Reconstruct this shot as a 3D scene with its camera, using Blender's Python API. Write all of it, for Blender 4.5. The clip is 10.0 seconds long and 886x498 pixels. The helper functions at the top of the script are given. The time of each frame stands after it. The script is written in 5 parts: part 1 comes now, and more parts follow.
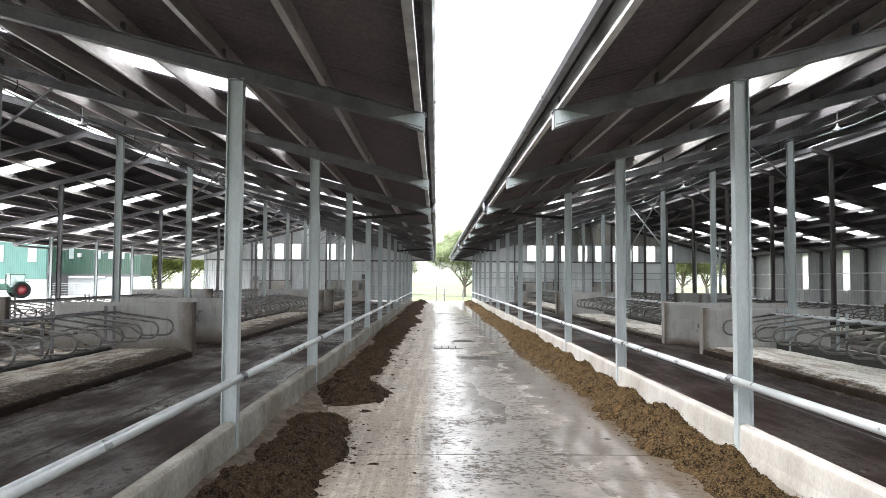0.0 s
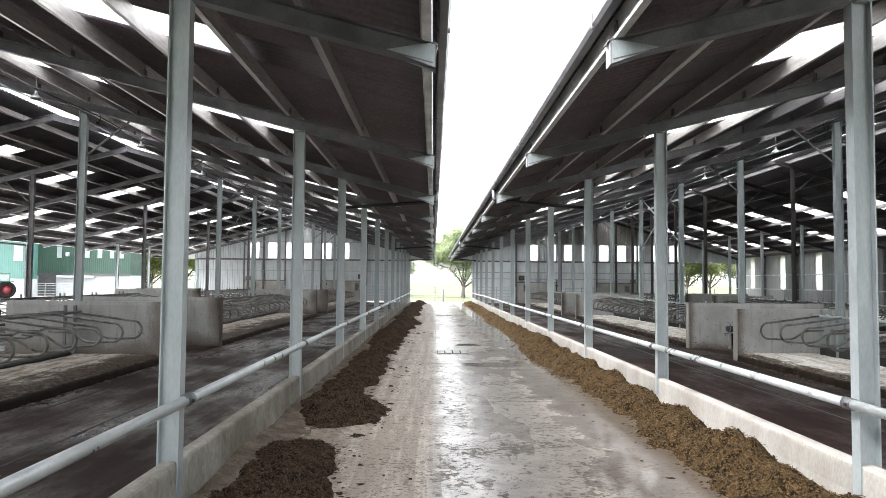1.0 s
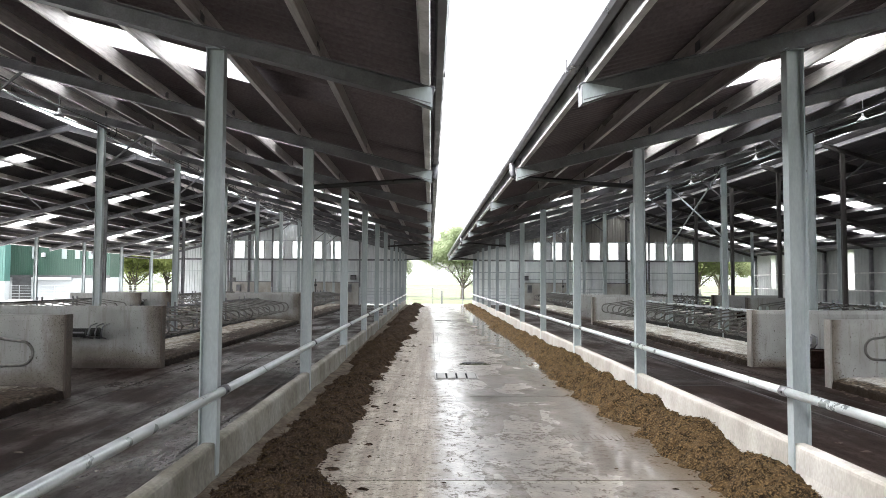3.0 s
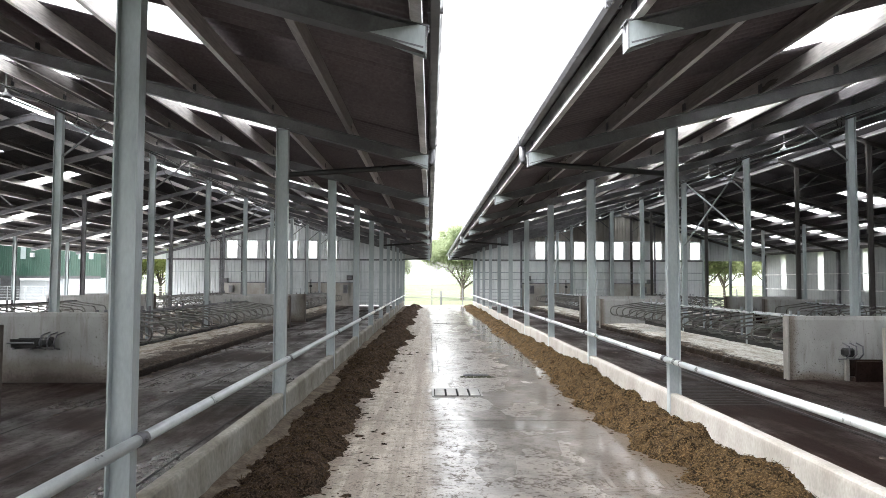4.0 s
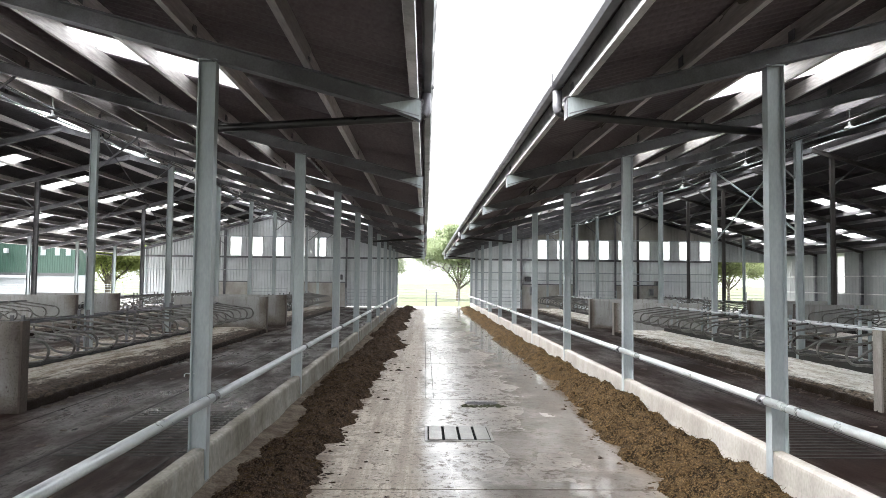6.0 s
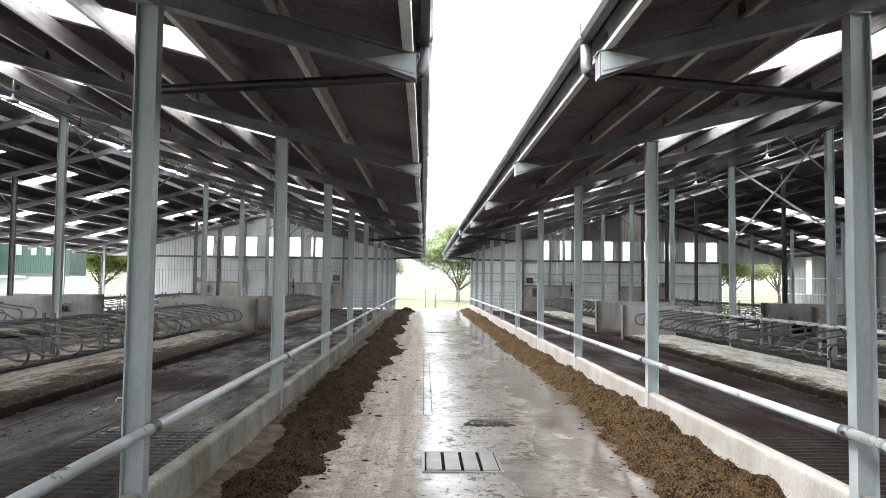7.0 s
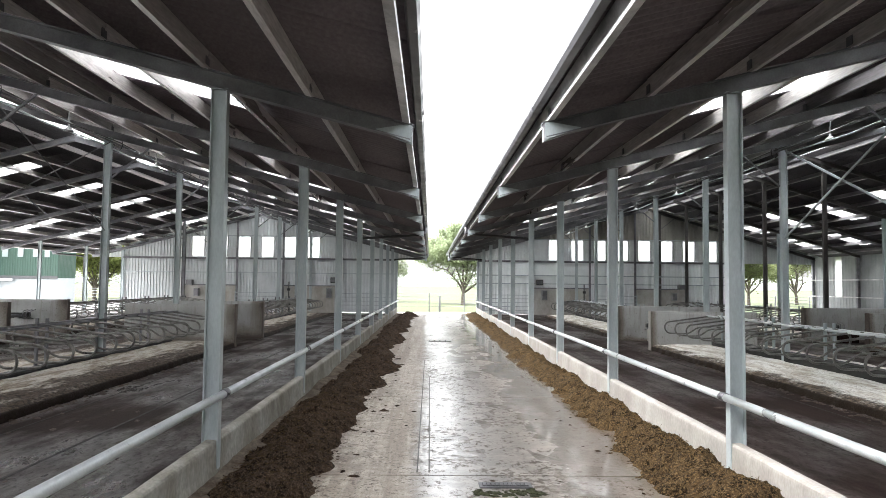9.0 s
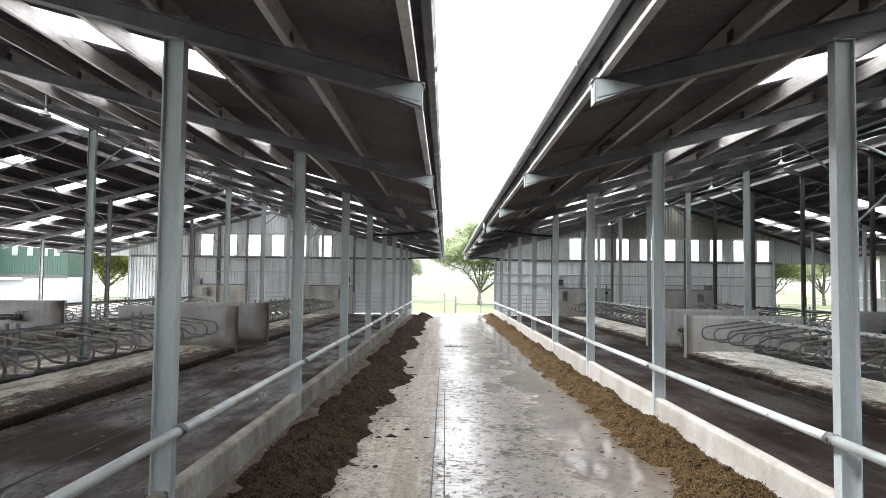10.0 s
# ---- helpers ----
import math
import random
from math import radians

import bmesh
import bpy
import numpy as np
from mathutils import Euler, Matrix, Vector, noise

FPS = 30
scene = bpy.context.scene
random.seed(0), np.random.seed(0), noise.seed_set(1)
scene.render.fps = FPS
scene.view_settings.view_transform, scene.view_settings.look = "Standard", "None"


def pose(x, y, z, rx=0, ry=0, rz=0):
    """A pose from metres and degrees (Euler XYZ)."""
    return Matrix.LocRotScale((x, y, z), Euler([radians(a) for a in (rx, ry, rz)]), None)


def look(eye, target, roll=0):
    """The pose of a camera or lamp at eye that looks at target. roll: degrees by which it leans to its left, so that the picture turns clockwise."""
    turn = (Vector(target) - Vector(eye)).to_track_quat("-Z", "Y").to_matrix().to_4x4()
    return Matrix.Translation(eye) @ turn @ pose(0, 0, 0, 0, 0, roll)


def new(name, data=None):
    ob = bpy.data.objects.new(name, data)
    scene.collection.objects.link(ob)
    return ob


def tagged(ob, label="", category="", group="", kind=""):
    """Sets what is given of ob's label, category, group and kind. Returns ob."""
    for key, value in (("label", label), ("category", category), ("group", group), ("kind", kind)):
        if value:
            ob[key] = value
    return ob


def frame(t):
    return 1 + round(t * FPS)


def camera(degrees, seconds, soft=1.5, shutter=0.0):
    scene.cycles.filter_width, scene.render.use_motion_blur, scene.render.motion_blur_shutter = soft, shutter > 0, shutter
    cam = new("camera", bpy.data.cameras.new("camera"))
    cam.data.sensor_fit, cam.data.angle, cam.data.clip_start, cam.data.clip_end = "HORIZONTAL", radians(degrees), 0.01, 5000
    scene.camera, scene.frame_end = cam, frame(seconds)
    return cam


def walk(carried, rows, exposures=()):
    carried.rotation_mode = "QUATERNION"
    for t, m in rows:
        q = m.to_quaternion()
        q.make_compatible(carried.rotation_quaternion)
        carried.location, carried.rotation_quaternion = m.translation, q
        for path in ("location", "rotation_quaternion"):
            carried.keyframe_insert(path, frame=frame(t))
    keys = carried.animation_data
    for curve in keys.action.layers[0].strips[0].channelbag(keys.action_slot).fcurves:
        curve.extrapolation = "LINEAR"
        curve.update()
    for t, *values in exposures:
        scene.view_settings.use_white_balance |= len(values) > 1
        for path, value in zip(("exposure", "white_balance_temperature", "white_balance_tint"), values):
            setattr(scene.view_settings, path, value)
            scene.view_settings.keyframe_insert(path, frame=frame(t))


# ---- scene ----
cam = camera(66.3, 10.0, soft=0.85)
PATH = [
    (0, (-0.041, -0.263, 1.763), (-0.021, 1.734, 1.855), 0.4),
    (0.5, (-0.129, 0.578, 1.716), (-0.105, 2.576, 1.81), 0.4),
    (1, (-0.17, 1.507, 1.671), (-0.142, 3.504, 1.767), 0.5),
    (1.5, (-0.17, 2.423, 1.693), (-0.141, 4.421, 1.787), 0.4),
    (2, (-0.176, 3.321, 1.726), (-0.144, 5.319, 1.815), 0.6),
    (2.5, (-0.193, 4.224, 1.726), (-0.159, 6.222, 1.822), 0.4),
    (4, (-0.136, 6.638, 1.793), (-0.099, 8.635, 1.888), 0.2),
    (4.5, (-0.151, 7.368, 1.813), (-0.101, 9.365, 1.905), 0.3),
    (5, (-0.17, 8.084, 1.82), (-0.112, 10.081, 1.915), 0.3),
    (5.5, (-0.143, 8.777, 1.828), (-0.091, 10.774, 1.922), 0.5),
    (7, (-0.093, 10.655, 1.821), (-0.04, 12.652, 1.919), 0.7),
    (7.5, (-0.072, 11.295, 1.817), (-0.013, 13.292, 1.918), 0.5),
    (8, (-0.002, 11.91, 1.865), (0.051, 13.907, 1.96), 0.5),
    (8.5, (0.021, 12.552, 1.865), (0.064, 14.549, 1.965), 0.5),
    (9, (0.019, 13.249, 1.877), (0.057, 15.246, 1.979), 0.6),
    (9.5, (0.034, 14.002, 1.895), (0.018, 15.999, 1.997), 0.7),
    (10, (0.022, 14.776, 1.925), (0.014, 16.774, 2.024), 0.7),
]
walk(cam, [(t, look(eye, target, roll)) for t, eye, target, roll in PATH])
SKY = 0.160
scene.view_settings.exposure = 3.27

# ---- world, sun, exposure ----
world = bpy.data.worlds.new("overcast_sky")
scene.world = world
world.use_nodes = True
wn, wl = world.node_tree.nodes, world.node_tree.links
sky = wn.new("ShaderNodeTexSky")
sky.sky_type, sky.sun_disc = "NISHITA", False
sky.sun_elevation, sky.sun_rotation = radians(58), radians(254)
sky.air_density, sky.dust_density, sky.ozone_density = 1.0, 4.0, 1.0
grey = wn.new("ShaderNodeHueSaturation")
grey.inputs["Saturation"].default_value = 0.12
wl.new(sky.outputs[0], grey.inputs["Color"])
wl.new(grey.outputs[0], wn["Background"].inputs["Color"])
wn["Background"].inputs["Strength"].default_value = SKY
sun = new("sun", bpy.data.lights.new("sun", "SUN"))
sun.data.energy, sun.data.angle, sun.data.color = 0.45, radians(28), (1.0, 0.982, 0.985)
sun.matrix_world = look((0, 0, 30), (17, 5, 0))

# ---- plan, in metres: u runs outwards from a row of feed columns ----
BAY, FIRST, LAST = 4.46, -4, 11
Y0 = 6.5
YEND = Y0 + BAY * LAST
SLOPE = 0.26
FAR_SLOPE = {"right": 0.286, "left": 0.26}
TIP = -1.89
YBACK = -18.0
YSTART = Y0 + BAY * FIRST - 1.0
SIDES = {"right": (1, 3.02), "left": (-1, -2.06)}
# height of the rafters over the feed columns, then u of the second, third and outer columns, the ridge and the far eave
FRAMES = {"right": (3.81, 5.21, 11.43, 16.66, 10.7, 21.9), "left": (3.765, 5.32, 11.58, 16.92, 8.45, 18.79)}
# translucent sheets: first and last u, first and last y within a bay
LIGHTS = {"right": ((0.50, 3.05, 2.12, 3.24), (4.0, 6.0, 2.12, 3.24), (14.9, 17.2, 1.95, 3.05), (18.5, 20.4, 1.95, 3.05)),
          "left": ((0.385, 2.27, 1.80, 2.76), (4.0, 6.0, 1.77, 2.80), (11.0, 12.8, 2.10, 3.0), (15.0, 16.8, 2.10, 3.0))}


def bay(k):
    return Y0 + BAY * k


def set_side(side):
    global RAFTER_Z, ROW2, ROW3, ROW4, RIDGE, FAR, FALL
    FALL = FAR_SLOPE[side]
    RAFTER_Z, ROW2, ROW3, ROW4, RIDGE, FAR = FRAMES[side]


def under(u):
    """Height of the rafters' lower edge at u."""
    return RAFTER_Z + (SLOPE * u if u <= RIDGE else SLOPE * RIDGE - FALL * (u - RIDGE))


# ---- materials ----
def material(name, base, rough=0.6, metal=0.0, spots=None, scale=3.0, fine=60.0, amount=0.35, bump=0.15, bump_size=0.01,
             rough_vary=0.15, stretch=(1, 1, 1), world_space=False, vary=0.0, spec=0.5):
    m = bpy.data.materials.new(name)
    m.use_nodes = True
    n, l = m.node_tree.nodes, m.node_tree.links
    bsdf = n["Principled BSDF"]
    coord = n.new("ShaderNodeTexCoord")
    mapping = n.new("ShaderNodeMapping")
    mapping.inputs["Scale"].default_value = stretch
    mapping.inputs["Rotation"].default_value = (0.5, 0.37, 0.61)
    if world_space:
        geo = n.new("ShaderNodeNewGeometry")
        l.new(geo.outputs["Position"], mapping.inputs["Vector"])
    else:
        info = n.new("ShaderNodeObjectInfo")
        add = n.new("ShaderNodeVectorMath")
        add.operation = "MULTIPLY_ADD"
        add.inputs[1].default_value = (1, 1, 1)
        shift = n.new("ShaderNodeVectorMath")
        shift.operation = "SCALE"
        shift.inputs[0].default_value = (17.3, 9.1, 23.7)
        l.new(info.outputs["Random"], shift.inputs["Scale"])
        l.new(coord.outputs["Object"], add.inputs[0])
        l.new(shift.outputs[0], add.inputs[2])
        l.new(add.outputs[0], mapping.inputs["Vector"])
    big, small = n.new("ShaderNodeTexNoise"), n.new("ShaderNodeTexNoise")
    big.inputs["Scale"].default_value, big.inputs["Detail"].default_value, big.inputs["Roughness"].default_value = scale, 5, 0.65
    small.inputs["Scale"].default_value, small.inputs["Detail"].default_value = fine, 3
    for t in (big, small):
        l.new(mapping.outputs[0], t.inputs["Vector"])
    ramp = n.new("ShaderNodeValToRGB")
    ramp.color_ramp.elements[0].position, ramp.color_ramp.elements[1].position = 0.36, 0.66
    spots = spots or tuple(c * 0.55 for c in base)
    ramp.color_ramp.elements[0].color, ramp.color_ramp.elements[1].color = (*spots, 1), (*base, 1)
    l.new(big.outputs[0], ramp.inputs[0])
    mixed = n.new("ShaderNodeMix")
    mixed.data_type, mixed.blend_type = "RGBA", "OVERLAY"
    mixed.inputs["Factor"].default_value = amount
    l.new(ramp.outputs[0], mixed.inputs["A"])
    l.new(small.outputs[0], mixed.inputs["B"])
    out = mixed.outputs["Result"]
    if vary:
        info2 = n.new("ShaderNodeObjectInfo")
        hsv = n.new("ShaderNodeHueSaturation")
        span = n.new("ShaderNodeMapRange")
        span.inputs["To Min"].default_value, span.inputs["To Max"].default_value = 1 - vary, 1 + vary
        l.new(info2.outputs["Random"], span.inputs["Value"])
        l.new(span.outputs[0], hsv.inputs["Value"])
        l.new(out, hsv.inputs["Color"])
        out = hsv.outputs[0]
    l.new(out, bsdf.inputs["Base Color"])
    rr = n.new("ShaderNodeMapRange")
    rr.inputs["From Min"].default_value, rr.inputs["From Max"].default_value = 0.3, 0.7
    rr.inputs["To Min"].default_value, rr.inputs["To Max"].default_value = max(0.02, rough - rough_vary), min(1, rough + rough_vary)
    l.new(big.outputs[0], rr.inputs["Value"])
    l.new(rr.outputs[0], bsdf.inputs["Roughness"])
    bsdf.inputs["Metallic"].default_value = metal
    bsdf.inputs["Specular IOR Level"].default_value = spec
    if bump:
        b = n.new("ShaderNodeBump")
        b.inputs["Strength"].default_value, b.inputs["Distance"].default_value = bump, bump_size
        l.new(small.outputs[0], b.inputs["Height"])
        l.new(b.outputs[0], bsdf.inputs["Normal"])
    return m


def skylight_material():
    m = bpy.data.materials.new("translucent_sheet")
    m.use_nodes = True
    n, l = m.node_tree.nodes, m.node_tree.links
    n.remove(n["Principled BSDF"])
    tr, tl, mx = n.new("ShaderNodeBsdfTransparent"), n.new("ShaderNodeBsdfTranslucent"), n.new("ShaderNodeMixShader")
    tl.inputs["Color"].default_value = (0.87, 0.88, 0.88, 1)
    tr.inputs["Color"].default_value = (0.87, 0.88, 0.88, 1)
    mx.inputs[0].default_value = 0.45
    l.new(tr.outputs[0], mx.inputs[1])
    l.new(tl.outputs[0], mx.inputs[2])
    l.new(mx.outputs[0], n["Material Output"].inputs["Surface"])
    return m


def leaf_material(name, base, spots):
    """Thin leaves that let part of the light through."""
    m = material(name, base, 0.6, 0, spots, 0.6, 12, 0.4, 0, 0.01, 0.1, vary=0.2, spec=0.25)
    n, l = m.node_tree.nodes, m.node_tree.links
    bsdf = n["Principled BSDF"]
    tl, mx = n.new("ShaderNodeBsdfTranslucent"), n.new("ShaderNodeMixShader")
    l.new(bsdf.inputs["Base Color"].links[0].from_socket, tl.inputs["Color"])
    mx.inputs[0].default_value = 0.42
    l.new(bsdf.outputs[0], mx.inputs[1])
    l.new(tl.outputs[0], mx.inputs[2])
    l.new(mx.outputs[0], n["Material Output"].inputs["Surface"])
    return m


class Nodes:
    """Short hand for building a node tree in world space."""

    def __init__(self, m):
        self.n, self.l = m.node_tree.nodes, m.node_tree.links
        self.pos = self.n.new("ShaderNodeNewGeometry").outputs["Position"]

    def put(self, socket, value):
        if isinstance(value, bpy.types.NodeSocket):
            self.l.new(value, socket)
        else:
            socket.default_value = value

    def noise(self, scale, detail=4, rough=0.6, stretch=(1, 1, 1), shift=(0, 0, 0)):
        mp, t = self.n.new("ShaderNodeMapping"), self.n.new("ShaderNodeTexNoise")
        mp.inputs["Scale"].default_value, mp.inputs["Location"].default_value = stretch, shift
        mp.inputs["Rotation"].default_value = (0.5, 0.37, 0.61)
        self.l.new(self.pos, mp.inputs["Vector"])
        t.inputs["Scale"].default_value, t.inputs["Detail"].default_value, t.inputs["Roughness"].default_value = scale, detail, rough
        self.l.new(mp.outputs[0], t.inputs["Vector"])
        return t.outputs[0]

    def math(self, op, a, b, c=0.0):
        q = self.n.new("ShaderNodeMath")
        q.operation = op
        for s, v in zip(q.inputs, (a, b, c)):
            self.put(s, v)
        return q.outputs[0]

    def step(self, v, lo, hi, a=0.0, b=1.0):
        q = self.n.new("ShaderNodeMapRange")
        q.interpolation_type = "SMOOTHSTEP"
        for key, w in (("Value", v), ("From Min", lo), ("From Max", hi), ("To Min", a), ("To Max", b)):
            self.put(q.inputs[key], w)
        return q.outputs[0]

    def mix(self, f, a, b):
        q = self.n.new("ShaderNodeMix")
        q.data_type = "RGBA"
        self.put(q.inputs["Factor"], f)
        for key, v in (("A", a), ("B", b)):
            self.put(q.inputs[key], (*v, 1) if isinstance(v, tuple) else v)
        return q.outputs["Result"]

    def value(self, f, a, b):
        q = self.n.new("ShaderNodeMix")
        for s, v in zip(q.inputs[:4], (f, 0.5, a, b)):
            if s.name != "Factor" or s == q.inputs[0]:
                self.put(s, v)
        return q.outputs[0]


def bed_material(name, clean, spots, muck_a, muck_b):
    """Trodden bedding, streaked along the bed, with muck that follows the mesh's own muck attribute; values above one
    also paint the step's shade.
    """
    m = bpy.data.materials.new(name)
    m.use_nodes = True
    k = Nodes(m)
    bsdf = k.n["Principled BSDF"]
    att = k.n.new("ShaderNodeAttribute")
    att.attribute_name = "muck"
    streak = k.noise(2.4, 7, 0.70, (1.7, 0.42, 1))
    cross = k.noise(3.4, 6, 0.70, (0.35, 2.2, 1), (3, 1, 0))
    fine = k.noise(19, 7, 0.74, (1.0, 0.7, 1), (5, 2, 0))
    straw = k.noise(60, 3, 0.65, (1.4, 0.5, 1), (1, 7, 0))
    col = k.mix(k.step(streak, 0.42, 0.60), clean, spots)
    col = k.mix(k.step(fine, 0.52, 0.60, 0.0, 0.55), col, muck_a)
    col = k.mix(k.step(straw, 0.56, 0.64, 0.0, 0.35), col, clean)
    f = k.math("MULTIPLY_ADD", k.math("SUBTRACT", streak, 0.5), 2.2, att.outputs["Fac"])
    f = k.math("MULTIPLY_ADD", k.math("SUBTRACT", cross, 0.5), 1.1, f)
    f = k.math("MULTIPLY_ADD", k.math("SUBTRACT", fine, 0.5), 0.9, f)
    muck = k.mix(k.step(fine, 0.42, 0.58), muck_a, muck_b)
    col = k.mix(k.step(f, 0.14, 0.92, 0.0, 0.96), col, muck)
    # near-black step face: shade painted over the muck
    col = k.mix(k.step(att.outputs["Fac"], 1.02, 1.4, 0.0, 0.97), col, muck_b)
    k.put(bsdf.inputs["Base Color"], col)
    k.put(bsdf.inputs["Roughness"], k.step(f, 0.2, 0.9, 0.92, 0.62))
    bsdf.inputs["Specular IOR Level"].default_value = 0.08
    b = k.n.new("ShaderNodeBump")
    b.inputs["Strength"].default_value, b.inputs["Distance"].default_value = 0.9, 0.03
    k.put(b.inputs["Height"], k.math("MULTIPLY_ADD", straw, 0.25, k.math("MULTIPLY_ADD", cross, 0.4, fine)))
    k.put(bsdf.inputs["Normal"], b.outputs[0])
    return m


def soiled_wall_material(name, clean, spots, muck_a, muck_b):
    """Smooth cast concrete, brown where the muck attribute says, with fine splashes and run marks."""
    m = bpy.data.materials.new(name)
    m.use_nodes = True
    k = Nodes(m)
    bsdf = k.n["Principled BSDF"]
    att = k.n.new("ShaderNodeAttribute")
    att.attribute_name = "muck"
    cloud = k.noise(1.3, 4, 0.55, (1, 1, 0.7))
    runs = k.noise(5, 5, 0.6, (2.2, 2.2, 0.25), (2, 2, 0))
    fine = k.noise(26, 5, 0.7)
    speck = k.noise(75, 2, 0.5, (1, 1, 1), (3, 3, 3))
    col = k.mix(k.step(cloud, 0.38, 0.62), clean, spots)
    col = k.mix(k.step(runs, 0.52, 0.66, 0.0, 0.35), col, muck_a)
    f = k.math("MULTIPLY_ADD", k.math("SUBTRACT", cloud, 0.5), 0.7, att.outputs["Fac"])
    f = k.math("MULTIPLY_ADD", k.math("SUBTRACT", fine, 0.5), 0.5, f)
    col = k.mix(k.step(f, 0.05, 0.60, 0.0, 0.85), col, muck_a)
    col = k.mix(k.step(f, 0.55, 1.05, 0.0, 0.9), col, muck_b)
    col = k.mix(k.step(k.math("MULTIPLY_ADD", att.outputs["Fac"], 0.12, speck), 0.66, 0.70, 0.0, 0.8), col, muck_b)
    k.put(bsdf.inputs["Base Color"], col)
    bsdf.inputs["Roughness"].default_value = 0.72
    bsdf.inputs["Specular IOR Level"].default_value = 0.3
    b = k.n.new("ShaderNodeBump")
    b.inputs["Strength"].default_value, b.inputs["Distance"].default_value = 0.25, 0.006
    k.put(b.inputs["Height"], fine)
    k.put(bsdf.inputs["Normal"], b.outputs[0])
    return m


def alley_material(name, wetness):
    """Concrete under a skin of slurry: near-black brown, scraped in long bands, shining where it is wet."""
    m = bpy.data.materials.new(name)
    m.use_nodes = True
    k = Nodes(m)
    bsdf = k.n["Principled BSDF"]
    band = k.noise(1.5, 5, 0.62, (2.4, 0.16, 1))
    pools = k.noise(0.8, 5, 0.6, (1.0, 0.5, 1), (4, 2, 0))
    fine = k.noise(17, 6, 0.7, (1.2, 0.6, 1))
    grain = k.noise(70, 3, 0.6)
    col = k.mix(k.step(band, 0.36, 0.66), (0.0170, 0.0092, 0.0074), (0.030, 0.0178, 0.0145))
    col = k.mix(k.step(pools, 0.50, 0.70, 0.0, 0.5), col, (0.043, 0.0315, 0.027))
    col = k.mix(k.step(fine, 0.53, 0.63, 0.0, 0.55), col, (0.010, 0.006, 0.005))
    k.put(bsdf.inputs["Base Color"], col)
    wet = k.step(k.math("MULTIPLY_ADD", band, 0.25, pools), 0.50, 0.80)
    wet = k.math("MULTIPLY", wet, k.step(fine, 0.66, 0.50, 0.4, 1.0))
    k.put(bsdf.inputs["Roughness"], k.value(wet, 0.60, 0.38 - 0.16 * wetness))
    k.put(bsdf.inputs["Specular IOR Level"], k.value(wet, 0.04 + 0.02 * wetness, 0.03 + 0.47 * wetness))
    b = k.n.new("ShaderNodeBump")
    b.inputs["Strength"].default_value, b.inputs["Distance"].default_value = 0.45, 0.010
    k.put(b.inputs["Height"], k.math("MULTIPLY_ADD", grain, 0.15, k.math("MULTIPLY_ADD", band, 0.5, fine)))
    k.put(bsdf.inputs["Normal"], b.outputs[0])
    return m


